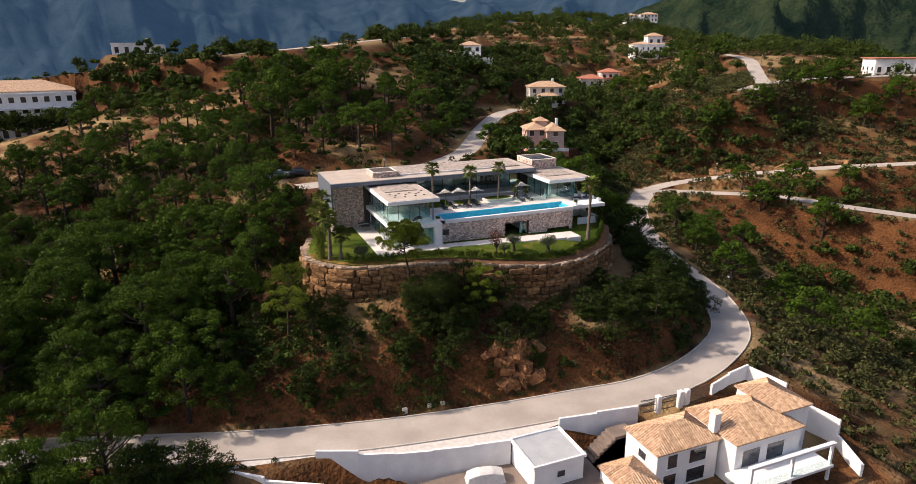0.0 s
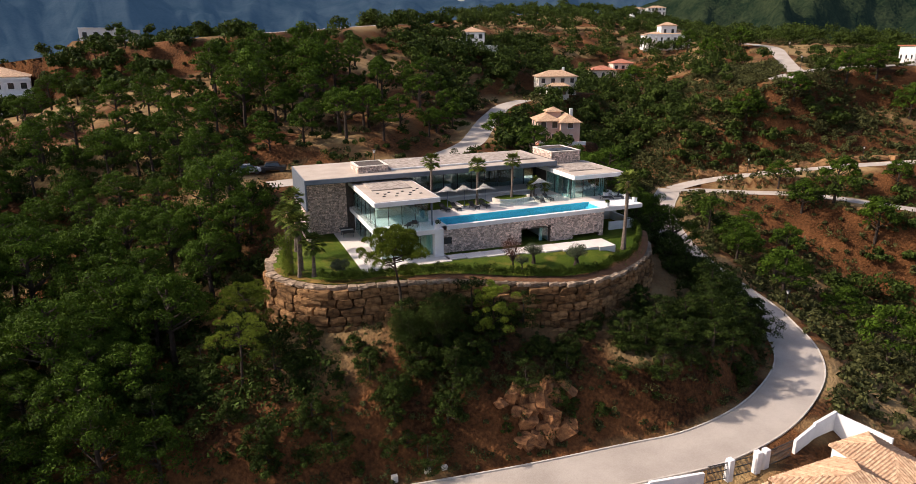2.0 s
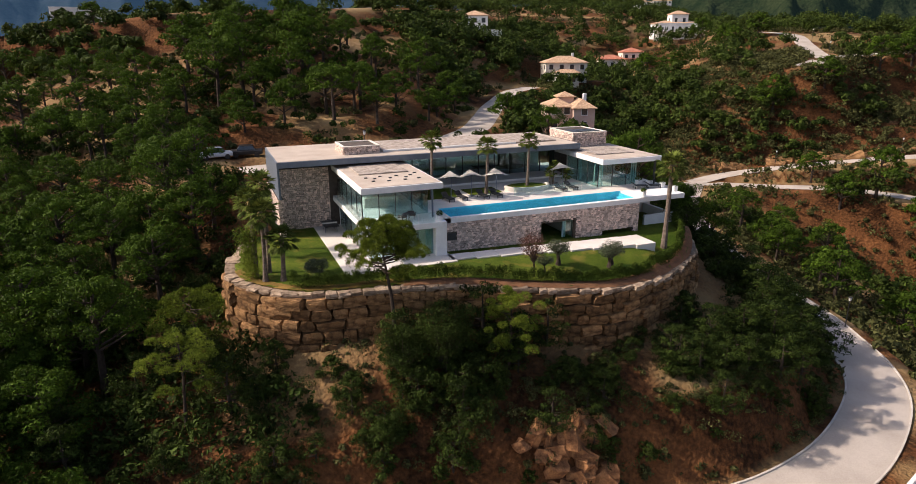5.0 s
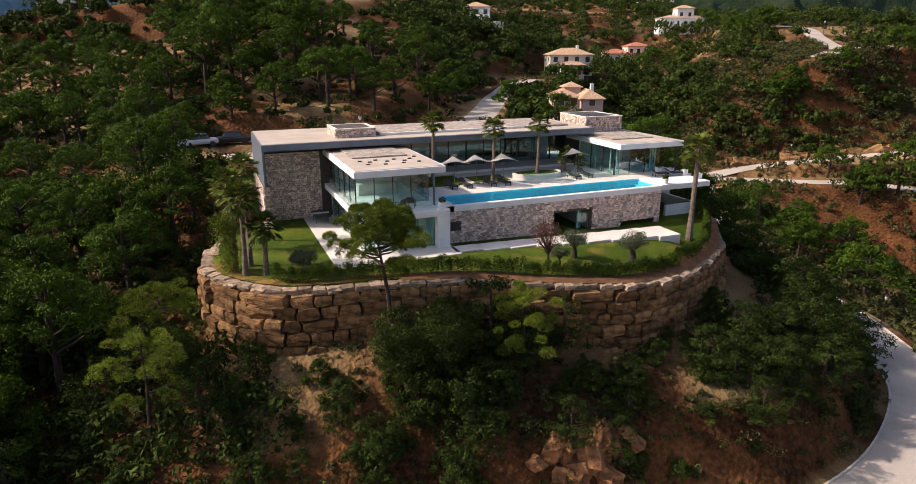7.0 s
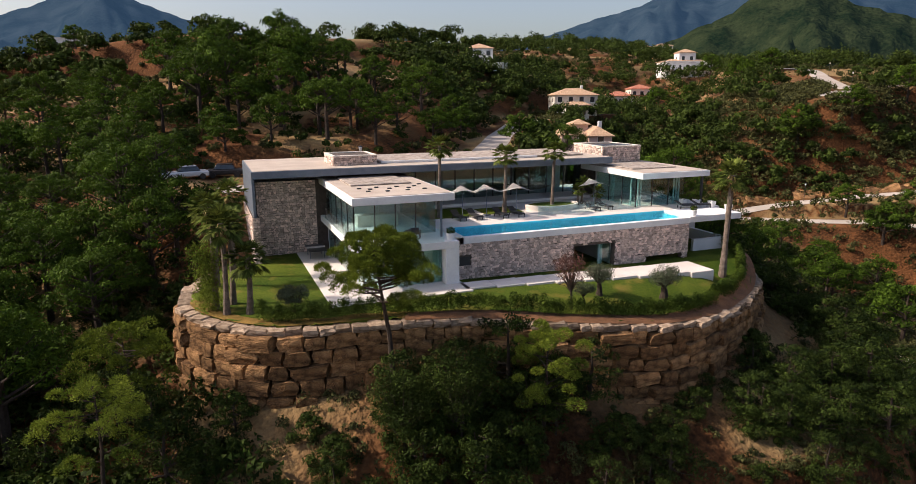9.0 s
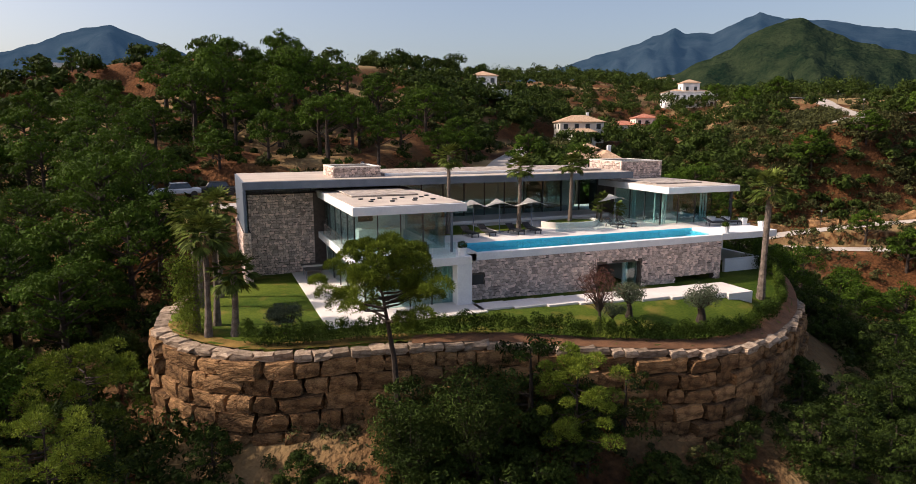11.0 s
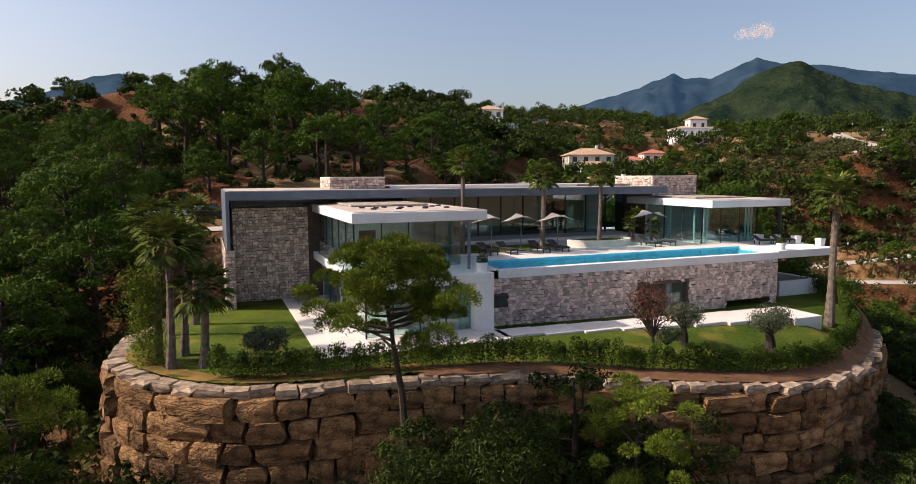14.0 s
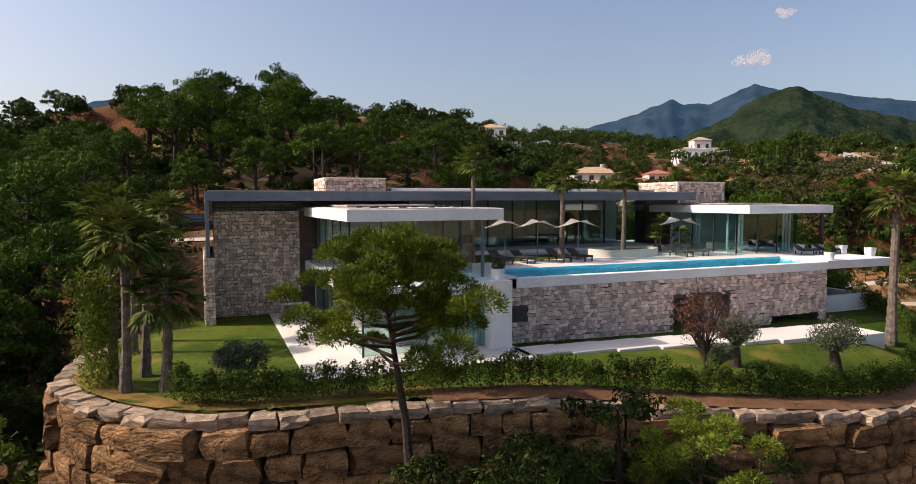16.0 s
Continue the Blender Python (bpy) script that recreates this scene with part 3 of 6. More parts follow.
# lower storey and its terrace
vbox("terrace_slab", M_PAVE, 18.1, 28.3, 82.25, 99.3, -0.35, 0.0, label="pale stone terrace")
vbox("deck_slab", M_WHITE, 20.4, 28.0, 84.2, 99.3, 2.72, 3.25)
vbox("corner_wall", M_WHITE, 26.95, 28.0, 84.22, 90, 0.0, 2.72)
vbox("lower_back_wall", M_ROOM, 21.0, 28.0, 92.0, 92.3, 0.0, 2.72)
vbox("lower_inner_floor", M_PAVE, 21.0, 26.95, 85.2, 92.0, 0.0, 0.03)
for i in range(4):
    a = 20.95 + i * 1.5
    pane("window_pane", a + 0.03, a + 1.47, 85.0, 85.03, 0.06, 2.7)
    vbox("mullion", M_DARK, a - 0.03, a + 0.03, 84.97, 85.06, 0.0, 2.72, bevel=0)
for i in range(5):
    a = 85.0 + i * 2.6
    pane("window_pane", 20.95, 20.98, a + 0.04, a + 2.56, 0.06, 2.7)
    vbox("mullion", M_DARK, 20.92, 21.0, a - 0.04, a + 0.04, 0.0, 2.72, bevel=0)
vbox("lower_end_wall", M_WHITE, 20.95, 26.9, 98.0, 98.3, 0, 2.72)
for a in (26.25, 26.42, 26.6, 26.78):
    vbox("curtain", M_CURTAIN, a, a + 0.12, 85.12, 85.3, 0.05, 2.68, bevel=0.03)

# kitchen pavilion above
vbox("pavilion_roof", M_WHITE, 20.37, 28.08, 85.32, 99.3, 6.1, 6.65)
vbox("roof_membrane", M_ROOFSLAB, 20.55, 27.9, 85.5, 99.1, 6.655, 6.69, bevel=0)
vbox("gravel_bed", M_GRAVEL, 21.6, 26.6, 91.2, 98.2, 6.7, 6.82, bevel=0.03)
vbox("end_wall", M_WHITE, 20.4, 21.0, 98.9, 99.3, 3.25, 6.1)
vbox("pavilion_back_wall", M_WHITE, 21.0, 27.6, 97.2, 97.5, 3.25, 6.1)
vbox("kitchen_units", M_WHITE, 22.0, 26.0, 96.4, 97.15, 3.25, 5.4)
vbox("kitchen_island", M_FABRIC, 22.2, 25.6, 91.8, 92.9, 3.25, 4.2)
vbox("oven", M_BLACK, 23.2, 24.4, 96.34, 96.41, 4.2, 4.8, bevel=0)
vbox("post", M_STEEL, 27.2, 27.34, 86.0, 86.14, 3.25, 6.1, bevel=0)
for i in range(5):
    a = 87.6 + i * 2.2
    pane("window_pane", 20.95, 20.98, a + 0.03, a + 2.17, 3.3, 6.08)
    vbox("mullion", M_DARK, 20.92, 21.0, a - 0.03, a + 0.03, 3.25, 6.1, bevel=0)
for i in range(4):
    a = 20.95 + i * 1.6
    pane("window_pane", a + 0.03, a + 1.57, 87.6, 87.63, 3.3, 6.08)
    vbox("mullion", M_DARK, a - 0.03, a + 0.03, 87.57, 87.66, 3.25, 6.1, bevel=0)
for i in range(4):
    a = 87.6 + i * 2.4
    pane("window_pane", 27.35, 27.38, a + 0.03, a + 2.37, 3.3, 6.08)
for i in range(6):
    a = 84.3 + i * 2.1
    pane("balustrade_glass", 20.46, 20.48, a, a + 2.05, 3.25, 4.25, M_RAILGLASS)
for i in range(4):
    a = 20.5 + i * 1.6
    pane("balustrade_glass", a, a + 1.55, 84.28, 84.30, 3.25, 4.25, M_RAILGLASS)

# stone tower wall and the roof frame
vbox("tower_core", M_MORTAR, 14.97, 21.0, 98.66, 99.2, -0.4, 6.46)
stone_wall(villa, 5.1, 6.85, pose(14.97, 98.67, -0.4), seed=3, singles=150, stretch=(1.5, 5.1))
vbox("pillar_core", M_MORTAR, 14.40, 14.96, 96.0, 106, -0.5, 3.85)
stone_wall(villa, 0.56, 4.35, pose(14.4, 96.0, -0.5), seed=4)
stone_wall(villa, 10, 4.35, pose(14.41, 106, -0.5, 0, 0, -90), seed=5)
vbox("main_roof", M_STEEL, 14.5, 49.3, 95.8, 106.8, 7.05, 7.63)
vbox("roof_leg", M_STEEL, 14.5, 14.72, 95.8, 106.8, 3.86, 7.05)
vbox("main_roof_membrane", M_ROOFSLAB, 14.65, 49.1, 95.95, 106.7, 7.635, 7.67, bevel=0)
vbox("roof_gravel_bed", M_GRAVEL, 26.0, 47.5, 98.4, 105.6, 7.68, 7.86, bevel=0.04)
vbox("roof_edge_strip", M_WHITE, 26.0, 42.0, 98.15, 98.35, 7.675, 7.9)
vbox("chimney_block", M_MORTAR, 21.62, 25.52, 97.85, 102, 7.67, 8.45)
stone_wall(villa, 3.92, 0.84, pose(21.61, 97.84, 7.67), seed=6)
stone_wall(villa, 4.15, 0.84, pose(21.61, 102, 7.67, 0, 0, -90), seed=7)
for b in ((21.55, 25.58, 97.78, 98.1), (21.55, 25.58, 101.75, 102.05), (21.55, 21.85, 98.1, 101.75), (25.28, 25.58, 98.1, 101.75)):
    vbox("chimney_coping", M_CREAM, *b, 8.46, 8.54)
vbox("stair_block", M_MORTAR, 49.9, 54.6, 98.5, 104, 3.2, 8.42)
stone_wall(villa, 4.8, 5.3, pose(49.87, 98.49, 3.2), seed=8)
stone_wall(villa, 5.5, 0.95, pose(49.88, 104, 7.5, 0, 0, -90), seed=9)
for b in ((49.8, 54.7, 98.4, 98.75), (49.8, 54.7, 103.8, 104.1), (49.8, 50.1, 98.75, 103.8), (54.4, 54.7, 98.75, 103.8)):
    vbox("block_coping", M_CREAM, *b, 8.43, 8.52)
for i in range(3):
    vbox("solar_panel", M_BLACK, 50.4 + i * 1.35, 51.6 + i * 1.35, 99.4, 101.6, 8.45, 8.5)

vbox("tower_rail", M_STEEL, 15.0, 20.9, 98.75, 98.79, 6.86, 6.92, bevel=0)
for i in range(7):
    vbox("rail_post", M_STEEL, 15.05 + i * 0.97, 15.09 + i * 0.97, 98.75, 98.79, 6.46, 6.86, bevel=0)
vbox("tower_rail", M_STEEL, 15.0, 20.9, 98.76, 98.78, 6.64, 6.68, bevel=0)

# living hall behind the terrace
vbox("upper_terrace", M_PAVE, 28.0, 57.0, 88.95, 108, 2.75, 3.25, label="pale stone pool terrace")
vbox("hall_plinth", M_PAVE, 27.9, 48.4, 98.2, 106, 3.25, 3.5)
vbox("hall_back_wall", M_ROOM, 15.0, 49.5, 106.2, 106.5, 3.25, 7.05)
vbox("hall_side_wall", M_ROOM, 28.0, 28.3, 101.6, 106.2, 3.5, 7.05)
vbox("court_wall", M_WHITE, 14.75, 28.0, 99.3, 99.6, -0.3, 3.3)
vbox("court_floor", M_PAVE, 14.75, 28.0, 99.6, 106.2, 3.0, 3.3)
for i in range(10):
    a = 28.2 + i * 2.1
    pane("window_pane", a + 0.04, a + 2.06, 101.5, 101.54, 3.52, 7.03)
    vbox("mullion", M_DARK, a - 0.04, a + 0.04, 101.45, 101.6, 3.5, 7.05, bevel=0)
vbox("hall_sofa", M_FABRIC, 33, 36.5, 103.6, 104.6, 3.5, 4.2, bevel=0.1)
vbox("hall_table", M_WOOD, 39, 42, 103.2, 104.3, 4.15, 4.25)
vbox("hall_shelf", M_WOOD, 43.5, 47.5, 105.7, 106.1, 3.5, 6.2)

# bedroom pavilion
vbox("bedroom_roof", M_WHITE, 48.42, 56.3, 89.77, 100.2, 6.1, 6.65)
vbox("bedroom_roof_membrane", M_ROOFSLAB, 48.6, 56.1, 89.95, 100.0, 6.655, 6.69, bevel=0)
vbox("bedroom_gravel_bed", M_GRAVEL, 49.4, 54.6, 92.6, 98.3, 6.7, 6.8, bevel=0.03)
vbox("bedroom_back_wall", M_ROOM, 49.0, 56.0, 98.0, 98.3, 3.25, 6.1)
vbox("bedroom_post", M_DARK, 55.75, 55.95, 90.2, 90.4, 3.25, 6.1, bevel=0)
for i in range(3):
    a = 91.4 + i * 2.2
    pane("window_pane", 49.0, 49.03, a + 0.03, a + 2.17, 3.3, 6.08)
    vbox("mullion", M_DARK, 48.97, 49.06, a - 0.03, a + 0.03, 3.25, 6.1, bevel=0)
for i in range(3):
    a = 49.0 + i * 1.9
    pane("window_pane", a + 0.03, a + 1.87, 91.4, 91.43, 3.3, 6.08)
    vbox("mullion", M_DARK, a - 0.03, a + 0.03, 91.37, 91.46, 3.25, 6.1, bevel=0)
pane("window_pane", 54.7, 54.73, 91.4, 97.9, 3.3, 6.08)
for a, b in ((49.15, 91.55), (49.4, 91.6), (49.62, 91.55), (49.15, 92.4), (49.15, 95.2), (49.15, 95.5), (53.6, 91.6), (53.9, 91.6), (54.2, 91.6)):
    vbox("curtain", M_CURTAIN, a, a + 0.16, b, b + 0.14, 3.28, 6.05, bevel=0.04)
vbox("bed", M_FABRIC, 51.2, 53.4, 94.5, 96.8, 3.25, 3.85, bevel=0.1)

# pool and its wall
vbox("pool_floor", M_TILES, 28.9, 50.5, 85.9, 88.9, 2.0, 2.1, bevel=0)
vbox("pool_back", M_TILES, 28.9, 50.5, 88.9, 88.95, 2.1, 3.24, bevel=0)
vbox("pool_end", M_TILES, 28.85, 28.9, 85.9, 88.95, 2.1, 3.24, bevel=0)
vbox("pool_end", M_TILES, 50.5, 50.55, 85.9, 88.95, 2.1, 3.24, bevel=0)
for i in range(3):
    vbox("pool_step", M_TILES, 49.3 + 0.4 * i, 50.5, 86.4, 88.9, 2.1 + 0.3 * i, 2.4 + 0.3 * i, bevel=0)
vbox("pool_front", M_WHITE, 28.0, 50.34, 85.42, 85.9, 2.66, 3.17)
water = vbox("pool_water", M_WATER, 28.9, 50.5, 85.88, 88.9, 3.15, 3.18, bevel=0, label="clear turquoise pool water")
water.visible_shadow = False
vbox("pool_kerb", M_PAVE, 28.0, 28.85, 85.42, 88.95, 2.66, 3.27)
HOLES = ((38.6, 42.5, -0.9, 1.6), (45.9, 49.7, -1.0, 0.05), (28.55, 29.35, 1.0, 1.65))
Z0 = -1.2
for a, b, c, d in ((28.0, 38.6, Z0, 2.66), (38.6, 42.5, 1.6, 2.66), (42.5, 45.9, Z0, 2.66), (45.9, 49.7, 0.05, 2.66), (45.9, 49.7, Z0, -1.0), (49.7, 50.34, Z0, 2.66)):
    vbox("pool_wall_core", M_MORTAR, a, b, 85.46, 85.9, c, d, bevel=0)
stone_wall(villa, 22.34, 2.66 - Z0, pose(28.0, 85.45, Z0), [(a - 28, b - 28, c - Z0, d - Z0) for a, b, c, d in HOLES], seed=11, singles=150, stretch=(0, 6))
vbox("lower_passage_floor", M_PAVE, 38.6, 42.5, 85.46, 95, -1.0, -0.62)
vbox("passage_wall", M_ROOM, 38.4, 38.6, 85.9, 95, -0.7, 2.0)
vbox("passage_wall", M_ROOM, 42.5, 42.7, 85.9, 95, -0.7, 2.0)
vbox("passage_back", M_ROOM, 38.6, 42.5, 95, 95.2, -0.7, 2.0)
pane("passage_door", 41.4, 42.4, 85.8, 85.84, -0.6, 1.58, M_GLASS)
vbox("passage_curtain", M_CURTAIN, 41.5, 41.9, 86.2, 86.4, -0.6, 1.55)
vbox("niche_back", M_DARK, 45.9, 49.7, 87, 87.2, -1.1, 0.1)
vbox("vent", M_DARK, 28.55, 29.35, 85.41, 85.46, 1.0, 1.65)
# cantilevered deck
vbox("deck_right", M_WHITE, 50.34, 56.2, 85.38, 88.95, 2.72, 3.25)
vbox("service_wall", M_WHITE, 52.4, 56.0, 87.0, 87.3, -1.7, 0.7)
vbox("service_wall", M_WHITE, 56.0, 56.3, 87.0, 92.0, -1.7, 0.7)
vbox("underdeck_wall", M_ROOM, 50.34, 57, 92.0, 92.3, -1.9, 2.72)
for i in range(9):
    a = 28.0 + i * 2.35
    vbox("garden_step", M_PAVE, a, a + 2.28, 82.7 - 0.24 * i, 84.3 - 0.05 * i, -1.6, 0.0 - 0.034 * i)

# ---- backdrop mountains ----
# distance haze is put into the far range's bluish base colours
M_BLUEHILL = surface("scrub_with_painted_haze", (0.006, 0.013, 0.018), (0.026, 0.038, 0.046), 1.0, 0.012, 14, 0, spec=0.0)
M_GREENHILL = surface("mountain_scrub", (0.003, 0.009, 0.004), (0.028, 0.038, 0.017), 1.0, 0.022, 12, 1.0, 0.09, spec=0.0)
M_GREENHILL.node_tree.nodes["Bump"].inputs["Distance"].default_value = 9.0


# faint bluish emission on both ranges adds haze; the hills are no light source
for m_far, haze_glow in ((M_BLUEHILL, (0.020, 0.048, 0.090)), (M_GREENHILL, (0.004, 0.009, 0.010))):
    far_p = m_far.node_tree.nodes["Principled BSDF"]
    far_p.inputs["Emission Color"].default_value, far_p.inputs["Emission Strength"].default_value = (*haze_glow, 1), 1.0


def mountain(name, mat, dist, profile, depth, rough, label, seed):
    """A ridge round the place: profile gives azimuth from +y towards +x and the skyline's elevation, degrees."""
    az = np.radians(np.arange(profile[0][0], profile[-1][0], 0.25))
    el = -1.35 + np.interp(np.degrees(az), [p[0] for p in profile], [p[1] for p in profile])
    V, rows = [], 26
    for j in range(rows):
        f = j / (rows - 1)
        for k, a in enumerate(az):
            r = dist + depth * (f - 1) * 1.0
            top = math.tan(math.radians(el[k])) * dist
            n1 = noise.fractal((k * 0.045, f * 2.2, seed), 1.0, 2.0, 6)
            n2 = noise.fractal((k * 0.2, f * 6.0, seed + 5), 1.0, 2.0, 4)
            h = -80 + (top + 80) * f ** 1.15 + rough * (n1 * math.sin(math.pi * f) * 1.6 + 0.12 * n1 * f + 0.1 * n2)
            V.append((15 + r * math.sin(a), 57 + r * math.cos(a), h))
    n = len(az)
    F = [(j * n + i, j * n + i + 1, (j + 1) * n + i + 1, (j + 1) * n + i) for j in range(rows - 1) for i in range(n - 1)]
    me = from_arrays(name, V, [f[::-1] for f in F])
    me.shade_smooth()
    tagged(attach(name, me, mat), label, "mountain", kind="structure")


mountain("backdrop", M_BLUEHILL, 2600, ((-75, 5), (-40, 7.5), (-25, 6), (-13, 7.2), (-8, 9.3), (-6, 9.6), (-2, 8.2), (3, 6.8), (10, 6.2), (17, 7), (22, 5.5), (30, 6.8), (34, 8.2), (37, 8.9), (39.2, 9.6), (39.9, 10.0), (40.8, 9.5), (43, 9.5), (46.3, 10.9), (48, 10.2), (51, 9.9), (57, 8.6), (70, 7), (90, 5), (115, 4)), 1500, 60, "distant mountain range with blue haze put into its colour", 2.0)
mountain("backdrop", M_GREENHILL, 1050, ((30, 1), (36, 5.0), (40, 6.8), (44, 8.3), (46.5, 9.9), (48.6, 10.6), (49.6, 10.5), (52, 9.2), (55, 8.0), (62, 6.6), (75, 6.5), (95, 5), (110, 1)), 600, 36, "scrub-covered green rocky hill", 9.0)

# ---- trees ----


def pine_proto(name, mat, r, height, spread, quads, size, leaf=None, lean=0.0, crown_low=0.35, puffs=26, clump=(0.22, 0.40), stout=1.0, needle=None, dome=True):
    """A pine: tapered trunk with limbs, and a broad crown of needle tufts in clumps."""
    ob = thing(name, "", "tree")
    bm = bmesh.new()
    top = Vector((lean, r.uniform(-0.3, 0.3), height * 0.86))
    mid = Vector((lean * 0.3 + r.uniform(-0.2, 0.2), r.uniform(-0.2, 0.2), height * 0.45))
    tube(bm, ((0, 0, -0.6), mid * 0.5, mid, top), [stout * height * k for k in (0.035, 0.028, 0.022, 0.006)])
    C, N = [], []
    for i in range(puffs):
        f = r.uniform(0, 1)
        if dome:
            reach = spread * 0.86 * math.sqrt(f)
            z = height * (crown_low + (0.95 - crown_low) * math.sqrt(1 - 0.92 * f) * (r.uniform(0.80, 1.0) if i % 3 else r.uniform(0.35, 0.8)))
        else:
            z = height * (crown_low + (0.97 - crown_low) * f)
            reach = spread * math.sqrt(max(0.05, 1 - (2 * abs(f - 0.38) / 1.25) ** 2)) * r.uniform(0.35, 1.0)
        a = r.uniform(0, 2 * math.pi)
        base = Vector((lean * (z / height), 0, 0))
        c = base + Vector((reach * math.cos(a), reach * math.sin(a), z))
        pr = spread * r.uniform(*clump)
        if i % 2 == 0:
            s = base + Vector((0, 0, max(height * 0.25, z - reach * (0.6 if dome else 0.3))))
            tube(bm, (s, s.lerp(c, 0.55) + Vector((0, 0, -0.1)), c), [stout * height * k for k in (0.011, 0.007, 0.003)], 5)
        p, d = puff_points(r, c, pr, quads // puffs, 0.72)
        C.append(p)
        N.append(d)
    part("trunk", bm, M_BARK, ob)
    C, N = np.vstack(C), np.vstack(N)
    verts = needle_blades(r, C, N, *needle) if needle else leaf_quads(r, C, N, size, 0.8, 0.38)
    attach("crown", leaf_mesh("crown", verts, leaf or mat), None, ob)
    return ob


prng = np.random.default_rng(21)
SHAPES = ((9.0, 3.9, 0.36), (7.6, 3.5, 0.28), (9.8, 3.7, 0.42), (6.6, 3.2, 0.20))
pines = [pine_proto("pine_tree", M_PINE, prng, h, s, 6400, 0.125, crown_low=cl, puffs=44, clump=(0.15, 0.27)) for h, s, cl in SHAPES]
pines += [pine_proto("pine_tree", M_PINE, prng, h, s, 2600, 0.20, crown_low=cl, puffs=36, clump=(0.17, 0.29)) for h, s, cl in SHAPES]
bushes = [pine_proto("oak_shrub", M_OAK, prng, h, s, 2900, 0.115, crown_low=0.1, puffs=34, clump=(0.18, 0.32), dome=False) for h, s in ((3.4, 2.0), (2.6, 1.7), (4.4, 2.3))]
LAB_PINE = ("tall umbrella-crowned pine with dark green needles", "bushy green pine on the dry slope", "slender pine with a high green crown", "young round pine with low green branches")
LAB_BUSH = ("dark green evergreen oak shrub on the slope", "low dense dark green shrub", "tall bushy evergreen shrub")


def free_mask(x, y, road):
    """Which places are clear of roads, the garden and the houses' plots."""
    d, _ = road_near(x, y)
    ok = (d > road) & ~((x > 12.5) & (x < 59) & (y > 80) & (y < 110.5)) & ~inside(LAWN_RING, x, y)
    for a, b, hx, hy, _ in PADS:
        ok &= (np.abs(x - a) > hx + 1) | (np.abs(y - b) > hy + 1)
    return ok


def free(x, y, road=2.2):
    return bool(free_mask(np.array([x]), np.array([y]), road)[0])


def plant(protos, labels, x, y, k, scale, group, sink=0.1):
    z = float(ground(x, y)[0]) - sink
    ob = copy_thing(protos[k], pose(x, y, z, 0, 0, prng.uniform(0, 360)))
    ob.scale = (scale, scale, scale * prng.uniform(0.9, 1.12))
    tagged(ob, labels[k % len(labels)], "tree" if protos is pines else "shrub", group)
    return ob


ZONES = ((60, 77, 80, 112, 3.4, 1.05), (58, 76, 112, 126, 4.2, 0.8), (84, 112, 66, 122, 5.5, 0.8), (-34, 8, 73, 106, 3.1, 1.12), (7, 28, 140, 166, 3.5, 1.12), (-8, 7, 142, 166, 4.2, 0.72),
         (-48, 8, 106, 146, 3.9, 0.86), (8, 34, 127, 142, 4.4, 0.85), (34, 58, 128, 142, 4.2, 0.95), (28, 58, 142, 175, 4.8, 0.82), (-32, -5, 148, 200, 5.4, 0.72))
taken = []
for x, y in ((-15, 64.2), (-18.5, 61.5), (-13.8, 60.6), (-22, 65.2), (-19, 57), (-26, 60), (-27, 67), (-16, 74.6), (-20, 76), (-12, 75.2), (-25, 77), (-30, 79), (-7.5, 73.6), (-3, 72.6), (-32, 72), (-38, 74), (6.4, 99.4), (8.2, 102.5), (2.8, 93.5), (0.2, 89.5), (3.6, 97), (-1.5, 84.5)):
    taken.append((x, y))
    plant(pines, LAB_PINE, x, y, int(prng.integers(4)), prng.uniform(0.95, 1.25), "pines on the hillside")
for x0, x1, y0, y1, gap, big in ZONES:
    for _ in range(int(2.2 * (x1 - x0) * (y1 - y0) / gap ** 2)):
        x, y = prng.uniform(x0, x1), prng.uniform(y0, y1)
        if len(taken) < 340 and free(x, y, 2.6) and not (x > -3 and y < 98) and all((x - a) ** 2 + (y - b) ** 2 > gap ** 2 for a, b in taken):
            taken.append((x, y))
            plant(pines, LAB_PINE, x, y, int(prng.integers(4)) + (4 if y > 124 or x > 80 else 0), big * prng.uniform(0.75, 1.15), "pines on the hillside")
for x, y, k in ((140.7, 152.1, 1.56), (175.8, 151.5, 1.45), (185.9, 150.2, 1.6), (152.7, 148.3, 1.33), (186, 138.6, 1.6), (199.8, 138.8, 1.52), (90.5, 90.9, 1.35), (98.6, 85.7, 1.22), (89.8, 71.8, 1.4), (100.4, 112, 1.36), (133.5, 117, 1.36), (127.3, 119.8, 1.34), (134.9, 107.2, 1.33), (155.9, 118.5, 0.99), (106.9, 73.3, 1.22), (133.4, 132.3, 1.07), (96.5, 105.8, 1.3), (146.8, 210.2, 1.6), (192.6, 209.8, 1.6), (173.6, 203.8, 1.6), (68.4, 128.9, 0.92), (192.6, 237.7, 1.52), (157.3, 210.2, 1.47)):
    plant(pines, LAB_PINE, x, y, 5 + 2 * int(prng.integers(2)), k, "round trees on the far slope")
